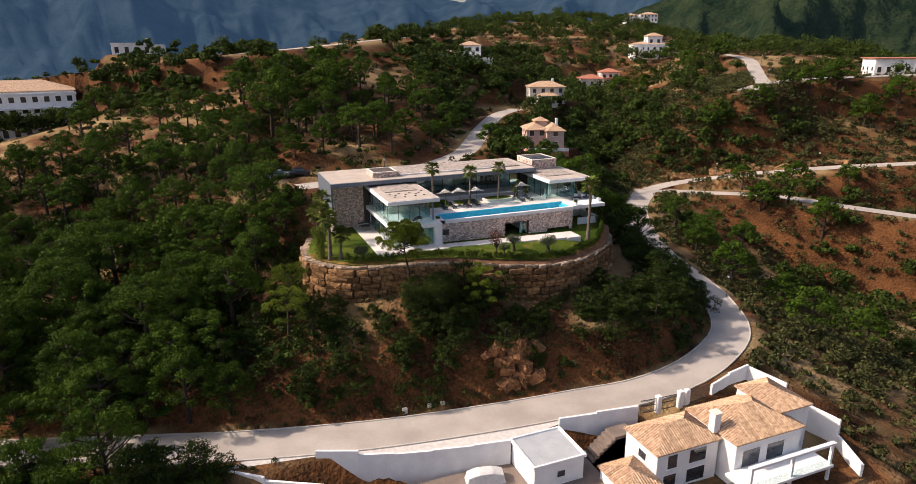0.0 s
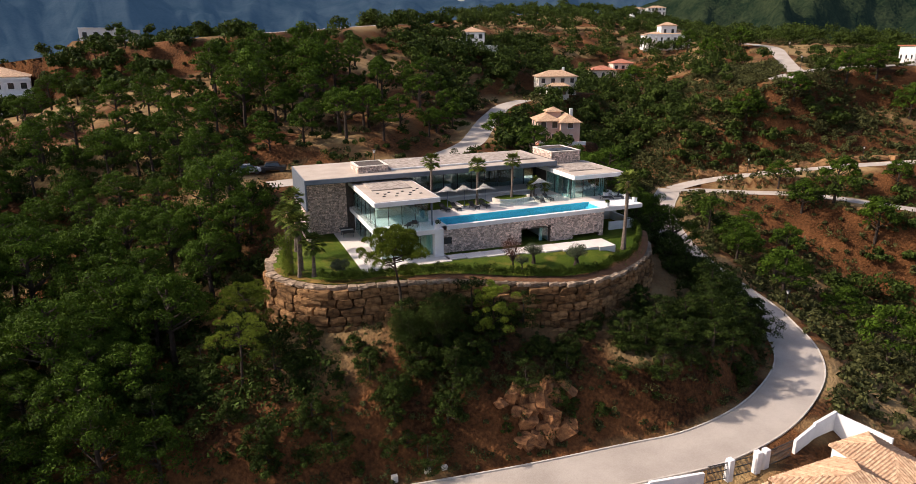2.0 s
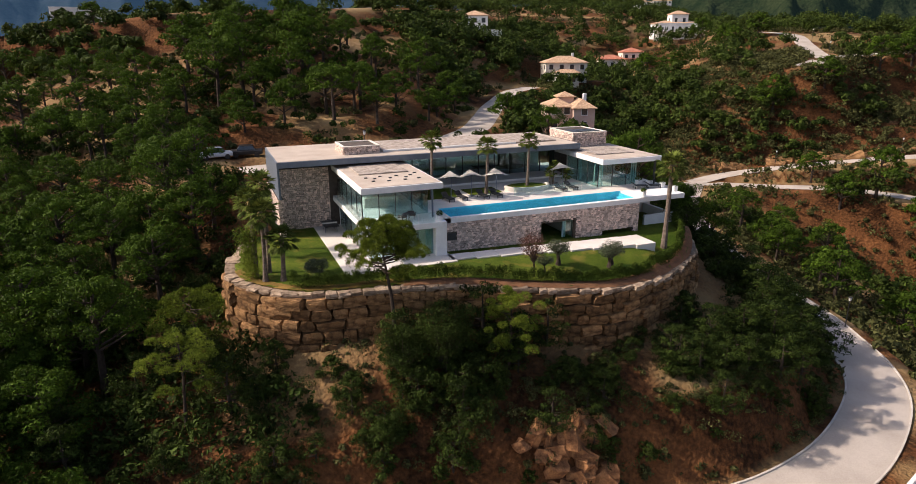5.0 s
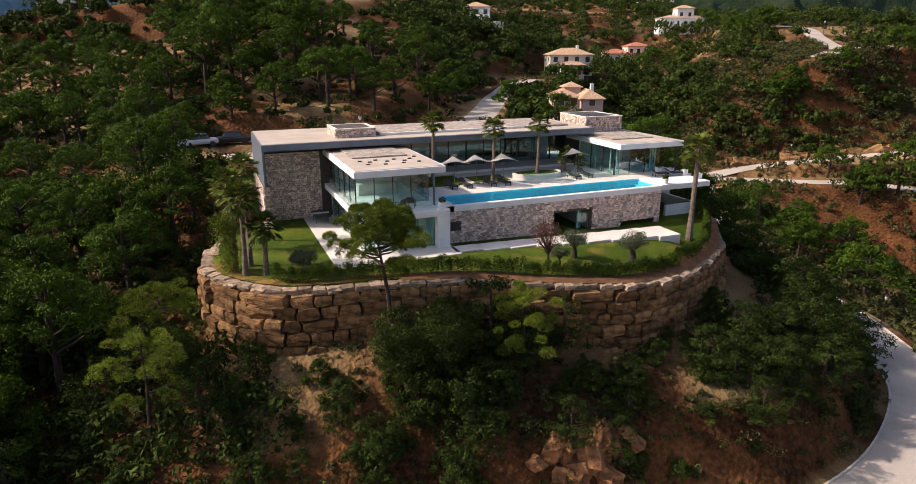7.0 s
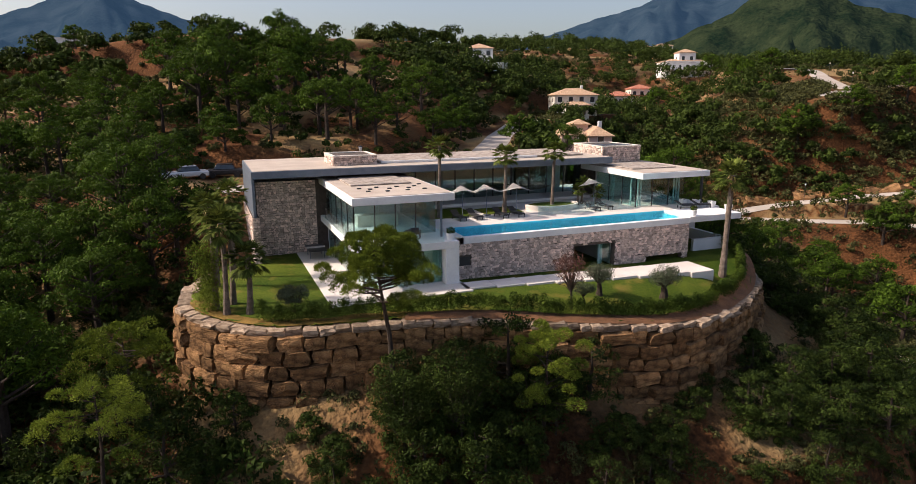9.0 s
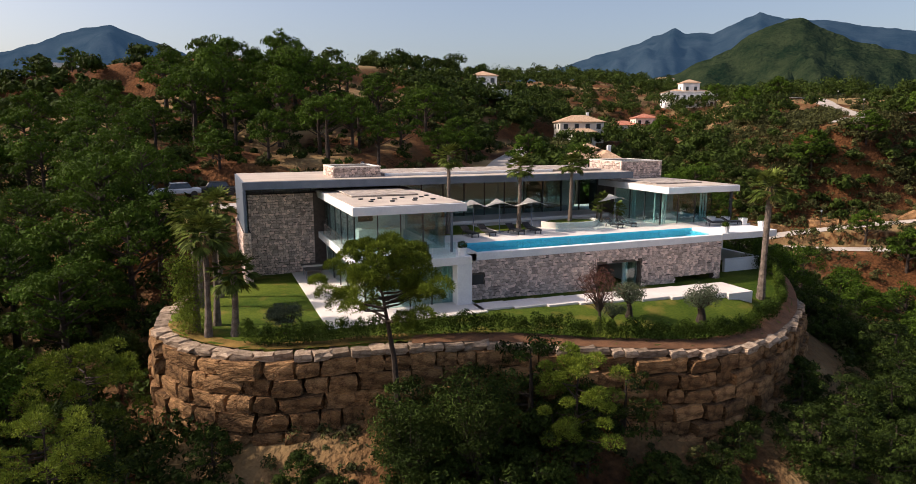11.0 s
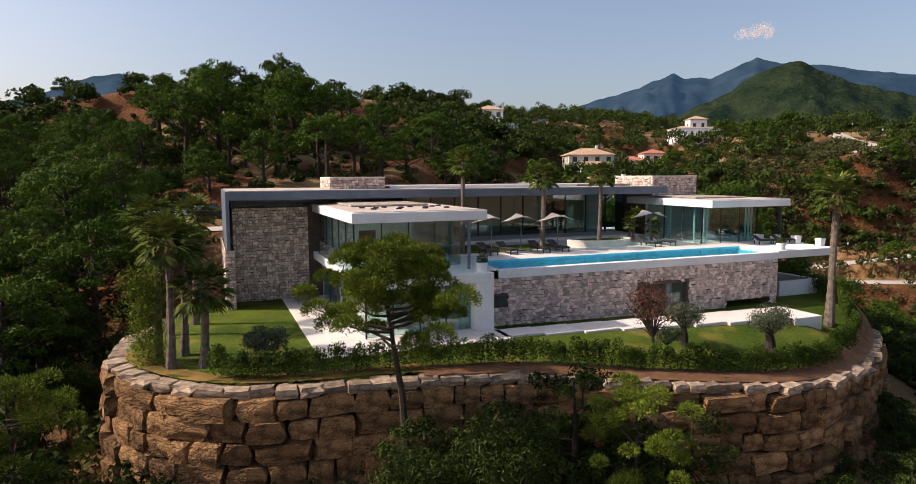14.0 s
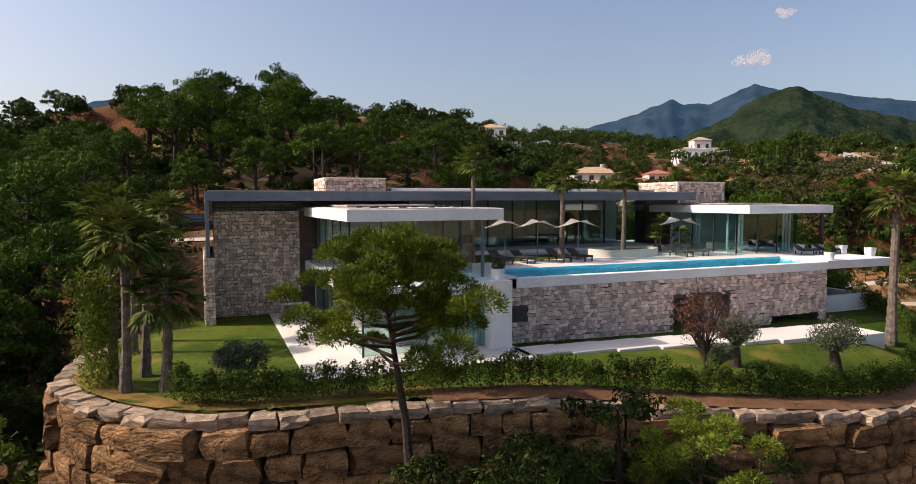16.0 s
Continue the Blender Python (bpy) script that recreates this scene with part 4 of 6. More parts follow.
BUSH_ROWS = ((-14, -4, 58, 63, 10, 1.1), (17, 29, 71.5, 76, 9, 1.0), (-30, -4, 70, 100, 20, 1.1), (-28, -11, 56, 68, 30, 1.5), (62, 75, 74, 100, 26, 1.2), (-4, 12, 69, 80, 10, 0.9), (8, 58, 66.5, 72, 26, 0.7), (8, 60, 68.2, 77.5, 62, 0.85), (-6, 60, 65.2, 68.5, 22, 0.5), (-20, 8, 74, 100, 26, 0.9), (58, 74, 70, 92, 22, 0.9), (-10, 60, 113, 128, 18, 0.6), (44, 66, 66.5, 76, 22, 1.05))
for x0, x1, y0, y1, n, big in BUSH_ROWS:
    for _ in range(n):
        x, y = prng.uniform(x0, x1), prng.uniform(y0, y1)
        if free(x, y, 1.4):
            plant(bushes, LAB_BUSH, x, y, int(prng.integers(3)), big * prng.uniform(0.6, 1.2), "shrubs on the slope")

# far woods and scrub as stuff


def stuff_cover(name, label, category, mat, spots, per, size, radius, lift, r, flat=0.8, clumps=3):
    C, N = [], []
    heights = ground([p[0] for p in spots], [p[1] for p in spots])
    for (x, y, s), z in zip(spots, heights):
        k = max(1, int(clumps * s))
        tall = r.uniform(0.75, 1.3)
        for i in range(k):
            a, f = r.uniform(0, 2 * math.pi), r.uniform(0, 1)
            o = radius * s * 0.72 * math.sqrt(f)
            c = (x + o * math.cos(a), y + o * math.sin(a), z + lift * s * tall * (0.45 + 0.95 * math.sqrt(1 - 0.9 * f)) + r.normal(0, 0.1) * radius * s)
            p, d = puff_points(r, c, radius * s * r.uniform(0.30, 0.52), per // k, flat, -0.6)
            C.append(p)
            N.append(d)
    ob = attach(name, leaf_mesh(name, leaf_quads(r, np.vstack(C), np.vstack(N), size, 1.0, 0.42), mat), None)
    return tagged(ob, label, category, kind="stuff")


def scatter(r, x0, x1, y0, y1, n, lo, hi, road=1.5):
    x, y = r.uniform(x0, x1, n), r.uniform(y0, y1, n)
    k = free_mask(x, y, road)
    return list(zip(x[k], y[k], r.uniform(lo, hi, int(k.sum()))))


frng = np.random.default_rng(5)
wood = scatter(frng, 60, 140, 165, 270, 420, 0.6, 1.2, 3) + scatter(frng, 130, 330, 200, 420, 620, 0.7, 1.4, 3) + scatter(frng, -120, 70, 186, 300, 230, 0.5, 1.0, 4) + scatter(frng, 110, 200, 50, 124, 90, 0.6, 1.1, 3) + scatter(frng, 56, 110, 118, 175, 90, 0.5, 0.9, 3) + scatter(frng, 110, 260, 150, 200, 90, 0.6, 1.1, 3) + scatter(frng, 120, 165, 141, 157, 50, 0.4, 0.8, 2) + scatter(frng, -30, 20, 172, 216, 90, 0.5, 0.9, 2.5)
stuff_cover("woodland", "far hillside woods of dark green trees", "woods", M_WOODS, wood, 300, 0.44, 3.7, 3.3, frng, 0.75, 9)
scrub = scatter(frng, 96, 175, 140, 200, 2300, 0.7, 1.4) + scatter(frng, 60, 175, 60, 142, 2300, 0.5, 1.2) + scatter(frng, 155, 245, 95, 180, 1600, 0.6, 1.3) + scatter(frng, 64, 125, 30, 82, 500, 0.5, 1.1) + scatter(frng, -40, 70, 118, 205, 420, 0.5, 1.0) + scatter(frng, 110, 300, 180, 330, 900, 0.7, 1.5, 2) + scatter(frng, 60, 130, 150, 260, 500, 0.7, 1.4, 2)
stuff_cover("scrub", "low olive-green scrub covering the dry slopes", "scrub", M_SCRUB, scrub, 60, 0.32, 2.0, 0.55, frng)
under = scatter(frng, -60, 12, 66, 150, 1500, 0.7, 1.5, 2) + scatter(frng, 57, 76, 70, 115, 140, 0.6, 1.1, 1.6) + scatter(frng, 0, 60, 116, 175, 260, 0.6, 1.1, 1.6)
stuff_cover("undergrowth", "dark green undergrowth between the pines", "undergrowth", M_OAK, under, 120, 0.22, 1.7, 0.6, frng)
near = scatter(frng, -20, 66, 63, 79, 1300, 0.4, 1.2, 0.8) + scatter(frng, -20, 14, 75, 110, 200, 0.5, 1.0, 0.8)
stuff_cover("dry_brush", "small dry bushes on the reddish bank", "brush", M_SCRUB, near, 110, 0.11, 1.0, 0.3, frng)
for o in pines + bushes:
    for c in list(o.children):
        bpy.data.objects.remove(c)
    bpy.data.objects.remove(o)

# ---- garden plants ----
grng = np.random.default_rng(33)
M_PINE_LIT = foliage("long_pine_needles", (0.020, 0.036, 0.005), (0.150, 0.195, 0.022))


def drop_z(x, y, z=None):
    return float(ground(x, y)[0]) if z is None else z


def near_pine(label, x, y, z, height, spread, low, mat, puffs, leaves, size, lean):
    ob = pine_proto("pine_tree", mat, grng, height, spread, leaves, size, lean=lean, crown_low=low, puffs=puffs, clump=(0.11, 0.20), stout=0.55, needle=(size * 1.9, size * 0.30), dome=False)
    ob.matrix_basis = pose(x, y, z)
    return tagged(ob, label, "tree", "pines near the garden")


near_pine("lone pine with a leaning dark trunk below the garden wall", 20.9, 77.0, -5.9, 12.2, 3.6, 0.62, M_PINE_LIT, 66, 64000, 0.075, -1.15)
near_pine("young yellow-green pine in front of the boulder wall", 28.9, 72.8, -6.8, 7.6, 2.8, 0.30, M_PINE_YELLOW, 50, 34000, 0.065, 0.2)
near_pine("yellow-green pine on the reddish slope", 4.6, 76.5, -7.6, 7.4, 2.8, 0.4, M_PINE_YELLOW, 40, 17000, 0.075, 0.3)
near_pine("green pine with bare lower limbs on the slope", 6.0, 81.5, -6.6, 7.8, 3.2, 0.45, M_PINE_LIT, 42, 18000, 0.08, -0.3)


def leafy(name, label, x, y, z, height, spread, low, mat, puffs, quads, size, r, trunk=0.12, twist=False, category="tree", bare=0.0):
    ob = thing(name, label, category, at=(x, y, z))
    bm = bmesh.new()
    fork = Vector((r.normal(0, 0.1), r.normal(0, 0.1), height * low))
    tube(bm, ((0, 0, -0.25), (0.06, 0.03, 0.05), fork * 0.6 + Vector((0.08, 0, 0)), fork), (trunk * 1.9, trunk * 1.5, trunk, trunk * 0.9), 9)
    C, N = [], []
    for i in range(puffs):
        d = Vector((r.normal(), r.normal(), r.normal() * 0.8))
        d.normalize()
        c = Vector((0, 0, height * (low + 1) / 2)) + Vector((d.x * spread * 0.75, d.y * spread * 0.75, d.z * height * (1 - low) * 0.38)) * r.uniform(0.55, 1)
        tube(bm, (fork, fork.lerp(c, 0.5) + Vector((r.normal(0, 0.07), r.normal(0, 0.07), 0)), c + d * bare), (trunk * 0.45, trunk * 0.25, 0.008), 5)
        p, n = puff_points(r, c, spread * r.uniform(0.26, 0.42), quads // puffs, 0.85, -0.9)
        C.append(p)
        N.append(n)
    part("trunk", bm, M_BARK, ob)
    attach("crown", leaf_mesh("crown", leaf_quads(r, np.vstack(C), np.vstack(N), size, 0.55), mat), None, ob)
    return ob


leafy("olive_tree", "round clipped olive tree with a gnarled trunk on the lawn", 37.0, 79.4, -0.58, 2.5, 1.15, 0.36, M_OLIVE, 26, 3600, 0.075, grng, 0.17)
leafy("olive_tree", "broad grey-green olive tree with a thick gnarled trunk", 41.9, 78.2, -1.1, 2.55, 1.35, 0.36, M_OLIVE, 30, 4200, 0.075, grng, 0.24)
leafy("olive_tree", "dense round olive bush on the shaded lawn", 15.7, 82.4, -0.05, 2.0, 1.15, 0.2, M_OLIVE, 26, 3600, 0.08, grng, 0.12)
leafy("olive_tree", "thin dark shrub beside the dry tree", 34.9, 78.2, -0.7, 1.9, 0.9, 0.3, M_OLIVE, 18, 1500, 0.07, grng, 0.07)
for ox, oy, oh, osp, olab in ((20.3, 73.9, 6.0, 2.2, "broad dark evergreen oak against the boulder wall"), (23.6, 73.5, 6.7, 2.4, "tall dark evergreen oak against the boulder wall"), (6.1, 91.6, 4.3, 1.6, "small evergreen oak beside the garden wall's end")):
    leafy("oak_tree", olab, ox, oy, drop_z(ox, oy) - 0.1, oh, osp, 0.16, M_OAK, 46, 8200, 0.10, grng, 0.13)
leafy("dry_tree", "half-dead tree with sparse reddish-brown leaves", 33.5, 77.6, -0.68, 4.6, 1.4, 0.28, M_RED, 44, 2600, 0.07, grng, 0.09, bare=0.5)


def palm(label, x, y, z, height, fronds, reach, r, trunk=0.17, skirt=False, group="palms"):
    """A fan palm: ringed trunk, arching stalks and split fan leaves."""
    ob = thing("palm_tree", label, "palm", group, at=(x, y, z))
    bm = bmesh.new()
    n = max(6, int(height / 0.28))
    pts = [(0.12 * math.sin(2.2 * i / n), 0.08 * math.sin(3 * i / n), height * i / n - 0.15) for i in range(n + 1)]
    rad = [trunk * (1.5 - 0.55 * min(1, 3.0 * i / n)) * (1.06 if i % 2 else 0.93) for i in range(n + 1)]
    tube(bm, pts, rad, 9)
    part("trunk", bm, M_PALMBARK, ob)
    V = []
    top = np.array(pts[-1])
    for i in range(fronds):
        a = 2.399 * i + r.normal(0, 0.15)
        up = 1.15 - 2.0 * (i / fronds) ** 1.15 + r.normal(0, 0.08)
        d = np.array([math.cos(a) * math.cos(up), math.sin(a) * math.cos(up), math.sin(up)])
        ln = reach * r.uniform(0.42, 0.58)
        hub = top + d * ln + np.array([0, 0, -0.06 * ln])
        s = np.cross(d, (0, 0, 1.0))
        s /= np.linalg.norm(s) + 1e-9
        u = np.cross(s, d)
        V += [top - s * 0.02, top + s * 0.02, hub + s * 0.015, hub - s * 0.015]
        for k in range(11):
            f = -1.25 + 2.5 * k / 10
            q = d * math.cos(f) + s * math.sin(f)
            e = hub + q * ln * 0.95 * (1 - 0.18 * abs(f)) + np.array([0, 0, -0.30 * ln * r.uniform(0.5, 1.3)]) + u * 0.06
            m = hub + (e - hub) * 0.55 + u * 0.07 * ln
            w = np.cross(q, u) * 0.085 * ln
            V += [hub, m - w, e, m + w]
    attach("crown", quads_mesh("crown", np.array(V), M_PALM), None, ob)
    if skirt:
        W = []
        for i in range(60):
            a = r.uniform(0, 2 * math.pi)
            p = top + np.array([math.cos(a) * trunk * 1.1, math.sin(a) * trunk * 1.1, -r.uniform(0, 0.9)])
            e = p + np.array([math.cos(a) * 0.25, math.sin(a) * 0.25, -0.5])
            s = np.array([-math.sin(a), math.cos(a), 0]) * 0.06
            W += [p - s, p + s, e + s, e - s]
        attach("dead_fronds", quads_mesh("dead_fronds", np.array(W), M_STRAW), None, ob, "dry straw-coloured hanging fronds")
    return ob


palm("tall slender fan palm on the lawn's edge", 11.6, 83.5, -0.05, 6.1, 40, 1.55, grng, 0.17, True)
palm("short fan palm with a rough trunk", 13.0, 83.1, -0.05, 3.9, 38, 1.6, grng, 0.19)
palm("tall fan palm in a cluster", 11.0, 85.0, -0.05, 6.9, 40, 1.6, grng, 0.16, True)
palm("tall fan palm half hidden in the cluster", 12.1, 85.6, -0.05, 5.6, 40, 1.5, grng, 0.17)
palm("tall fan palm beside the stone tower", 12.5, 92.5, -0.05, 6.7, 40, 1.6, grng, 0.16, True)
palm("fan palm with a shaggy crown on the shaded lawn", 11.2, 90.3, -0.05, 5.3, 40, 1.6, grng, 0.17, True)
palm("tall fan palm at the lawn's corner with a swollen foot", 50.8, 81.6, -1.15, 8.6, 46, 1.75, grng, 0.23, True)
palm("slender fan palm on the pool terrace", 29.7, 93.2, 3.25, 6.4, 46, 1.35, grng, 0.15)
palm("slender fan palm in the terrace grass", 36.0, 93.2, 3.25, 5.4, 46, 1.35, grng, 0.16)
palm("slender fan palm rising from a stone planter", 41.4, 94.0, 3.25, 5.5, 46, 1.35, grng, 0.15)
for px, py, ph in ((44.6, 94.6, 1.7), (45.3, 95.0, 2.3), (46.6, 94.4, 1.4)):
    palm("small spiky yucca palm beside the loungers", px, py, 3.25, ph, 30, 0.9, grng, 0.11, group="yuccas")
palm("low dark cycad on the terrace", 29.0, 95.2, 3.25, 0.4, 26, 1.1, grng, 0.14, group="yuccas")


def hedge_run(label, offset, t0, t1, high, wide, mat, r, cat="hedge"):
    ob = thing(cat, label, cat)
    s = t0
    while s < t1:
        C, N = [], []
        for _ in range(3):
            p, t = on_wall(s)
            q = p + np.array([-t[1], t[0]]) * offset(s) + r.normal(0, 0.06, 2)
            z = float(lawn_z(q[0], q[1]))
            h = high * r.uniform(0.75, 1.2)
            for k in range(3):
                pp, d = puff_points(r, (q[0] + r.normal(0, 0.08), q[1] + r.normal(0, 0.08), z + h * (0.3 + 0.25 * k)), wide * (0.66 - 0.12 * k), 150, 1.1, -0.8)
                C.append(pp)
                N.append(d)
            s += 0.42
        attach("shrub", leaf_mesh("shrub", leaf_quads(r, np.vstack(C), np.vstack(N), 0.07, 0.7), mat), None, ob)
    return ob


s_of = lambda x: float(np.interp(x, line[25:, 0], arc[25:]))
hedge_run("low loose green hedge along the top of the boulder wall", lambda s: 0.80 + 0.30 * min(1, max(0, (s - 26) / 14)), s_of(13.0), total - 1.0, 1.2, 0.66, M_HEDGE, grng)
bm = bmesh.new()
bed = []
for s in np.arange(s_of(22.0), total - 3, 0.8):
    p, t = on_wall(s)
    nrm = np.array([-t[1], t[0]])
    w = 0.55 + 0.5 * min(1, max(0, (s - 26) / 14))
    row = [bm.verts.new((*(p + nrm * k), float(lawn_z((p + nrm * k)[0], (p + nrm * k)[1])) + zz)) for k, zz in ((-0.1, -0.16), (0.5, 0.0), (w + 0.2, 0.02))]
    bed.append(row)
for a, b in zip(bed, bed[1:]):
    for k in range(2):
        bm.faces.new((a[k], b[k], b[k + 1], a[k + 1]))
me = bpy.data.meshes.new("planting_bed")
bm.to_mesh(me)
bm.free()
tagged(attach("planting_bed", me, surface("red_bed_soil", (0.09, 0.040, 0.017), (0.21, 0.098, 0.044), 0.95, 1.2, 12, 0.7)), "strip of bare reddish soil behind the wall", "soil", kind="structure")
bm = bmesh.new()
edge_rows = []
for s in np.arange(9.0, s_of(23.0), 0.35):
    p, t = on_wall(s)
    nrm = np.array([-t[1], t[0]])
    w = 1.0 + 0.45 * noise.noise((s * 0.5, 0.2, 0.7)) + 0.15 * noise.noise((s * 2.3, 1.2, 0.7))
    edge_rows.append([bm.verts.new((*(p + nrm * k), float(lawn_z(*(p + nrm * k))) + zz)) for k, zz in ((0.25, -0.10), (0.55, -0.035), (w + 0.3, -0.042))])
for a, b in zip(edge_rows, edge_rows[1:]):
    for k in range(2):
        bm.faces.new((a[k], b[k], b[k + 1], a[k + 1]))
me = bpy.data.meshes.new("lawn_edge")
bm.to_mesh(me)
bm.free()
tagged(attach("lawn_edge", me, surface("scorched_grass", (0.07, 0.055, 0.012), (0.27, 0.165, 0.05), 0.95, 0.9, 20, 0.8, 26, spec=0.1)), "strip of dry golden grass along the wall", "lawn", kind="structure")
C, N = [], []
for k in range(90):
    p, d = puff_points(grng, (28.8 + k * 0.105 + grng.normal(0, 0.05), 84.9 + grng.normal(0, 0.12), -0.25 - 0.004 * k), 0.3, 45, 1.0, -0.4)
    C.append(p)
    N.append(d)
tagged(attach("flower_border", leaf_mesh("flower_border", leaf_quads(grng, np.vstack(C), np.vstack(N), 0.06, 0.7), M_OAK), None), "low dark green planting along the stone wall", "plants")
C, N = [], []
for k in range(120):
    p, d = puff_points(grng, (10.6 + grng.normal(0, 0.35), 84.8 + grng.normal(0, 0.3), grng.uniform(0.2, 4.2)), 0.45, 40, 1.2, -0.8)
    C.append(p)
    N.append(d)
tagged(attach("climber", leaf_mesh("climber", leaf_quads(grng, np.vstack(C), np.vstack(N), 0.10, 0.5), M_PINE_YELLOW), None), "tall yellowish bamboo clump beside the palms", "bamboo")

# ---- terrace furniture ----


def sun_lounger(x, y, z, turn, group="loungers by the pool"):
    ob = thing("sun_lounger", "low black sun lounger with raised backrest on the pale terrace", "sun lounger", group, at=(x, y, z), turn=turn)
    boxpart("frame", M_BLACK, ob, -0.33, 0.33, -1.0, 0.35, 0.26, 0.34, 0.02)
    bm = bmesh.new()
    box(bm, -0.33, 0.33, 0.0, 0.75, 0.0, 0.07, 0.02)
    bmesh.ops.transform(bm, matrix=pose(0, 0.33, 0.30, 32), verts=bm.verts[:])
    part("backrest", bm, M_BLACK, ob)
    boxpart("mattress", M_DARK, ob, -0.3, 0.3, -0.97, 0.33, 0.345, 0.40, 0.02)
    for sx in (-0.28, 0.28):
        for sy in (-0.9, 0.55):
            boxpart("leg", M_BLACK, ob, sx - 0.03, sx + 0.03, sy - 0.03, sy + 0.03, 0.0, 0.26, 0)
    return ob


for lx, ly, lt in ((31.0, 91.9, 8), (32.5, 91.9, 8), (34.9, 91.7, 8), (36.4, 91.7, 8), (44.3, 91.7, 8), (45.8, 91.9, 8), (53.0, 89.2, 80), (54.6, 88.9, 80)):
    sun_lounger(lx, ly, 3.25, lt)


def shade_sail(x, y, z, h, turn):
    ob = thing("parasol", "pale square shade sail parasol with upturned corners on a thin pole", "parasol", "parasols by the pool", at=(x, y, z), turn=turn)
    bm = bmesh.new()
    tube(bm, ((0, 0, 0), (0, 0, h)), (0.035, 0.03), 8)
    part("pole", bm, M_STEEL, ob)
    n, hw = 8, 1.15
    vs = [[bm2 for bm2 in ()] for _ in range(n + 1)]
    bm = bmesh.new()
    for i in range(n + 1):
        for j in range(n + 1):
            u, v = 2 * i / n - 1, 2 * j / n - 1
            pinch = 1 - 0.16 * (1 - max(abs(u), abs(v)) ** 2 * 0) * (1 - min(abs(u), abs(v)) ** 2) * max(abs(u), abs(v))
            vs[i].append(bm.verts.new((u * hw * pinch, v * hw * pinch, h + 0.28 * (u * v) + 0.10 * (1 - u * u) * (1 - v * v) - 0.05)))
    for i in range(n):
        for j in range(n):
            bm.faces.new((vs[i][j], vs[i + 1][j], vs[i + 1][j + 1], vs[i][j + 1]))
    bmesh.ops.solidify(bm, geom=bm.faces[:], thickness=0.015)
    part("canopy", bm, M_FABRIC, ob)
    boxpart("base_plate", M_STEEL, ob, -0.3, 0.3, -0.3, 0.3, 0.0, 0.06)


for sx, sy in ((31.8, 92.9), (34.1, 92.9), (36.9, 92.6), (45.3, 92.9)):
    shade_sail(sx, sy, 3.25, 2.35, 30)


def planter(x, y, z, s=1.0, cone=False):
    ob = thing("planter", "white tapered planter with a clipped round bush", "planter", "planters", at=(x, y, z))
    bm = bmesh.new()
    bmesh.ops.create_cone(bm, cap_ends=True, segments=4 if not cone else 16, radius1=0.34 * s, radius2=0.42 * s, depth=0.65 * s, matrix=pose(0, 0, 0.325 * s, 0, 0, 45))
    bmesh.ops.bevel(bm, geom=bm.edges[:], offset=0.015, segments=1, affect="EDGES")
    part("pot", bm, M_WHITE, ob)
    p, d = puff_points(grng, (0, 0, 0.85 * s), 0.42 * s, 420, 0.85, -0.7)
    attach("bush", leaf_mesh("bush", leaf_quads(grng, p, d, 0.06, 0.7), M_HEDGE), None, ob, "clipped round green bush")


for qx, qy, qs, qc in ((27.5, 84.75, 0.8, True), (51.0, 85.8, 0.75, True), (54.0, 90.6, 0.95, False), (55.0, 89.9, 0.95, False), (55.7, 88.6, 0.95, False), (55.8, 86.6, 0.9, False)):
    planter(qx, qy, 3.25, qs, qc)


def lounge_chair(x, y, z, turn):
    ob = thing("garden_chair", "dark woven garden armchair on the deck", "chair", "deck chairs", at=(x, y, z), turn=turn)
    boxpart("seat", M_DARK, ob, -0.3, 0.3, -0.3, 0.3, 0.36, 0.44, 0.03)
    bm = bmesh.new()
    box(bm, -0.32, 0.32, 0, 0.06, 0, 0.5, 0.02)
    bmesh.ops.transform(bm, matrix=pose(0, 0.28, 0.42, -14), verts=bm.verts[:])
    part("backrest", bm, M_DARK, ob)
    for sx in (-0.31, 0.31):
        boxpart("armrest", M_DARK, ob, sx - 0.03, sx + 0.03, -0.25, 0.3, 0.6, 0.65, 0.01)
        for sy in (-0.25, 0.25):
            boxpart("leg", M_BLACK, ob, sx - 0.02, sx + 0.02, sy - 0.02, sy + 0.02, 0, 0.6, 0)


lounge_chair(25.3, 86.2, 3.25, 150)
lounge_chair(24.2, 85.7, 3.25, 210)


def games_table(x, y, z, turn):
    ob = thing("games_table", "black table tennis table with a wheeled frame on the terrace", "table", at=(x, y, z), turn=turn)
    for sx in (-0.70, 0.70):
        boxpart("tabletop", M_BLACK, ob, sx - 0.68, sx + 0.68, -0.76, 0.76, 0.72, 0.76, 0.01)
        for sy in (-0.6, 0.6):
            boxpart("leg", M_STEEL, ob, sx - 0.03, sx + 0.03, sy - 0.03, sy + 0.03, 0.0, 0.72, 0)
    boxpart("net", M_FABRIC, ob, -0.01, 0.01, -0.8, 0.8, 0.76, 0.91, 0)


games_table(19.5, 96.6, 0.0, 90)
bed_ob = thing("day_bed", "white bathtub-shaped day bed inside the glazed room", "bed", at=(23.6, 87.4, 0.03), turn=25)
boxpart("frame", M_DARK, bed_ob, -1.0, 1.0, -0.8, 0.8, 0, 0.25, 0.03)
boxpart("mattress", M_FABRIC, bed_ob, -0.95, 0.95, -0.75, 0.75, 0.25, 0.55, 0.1)


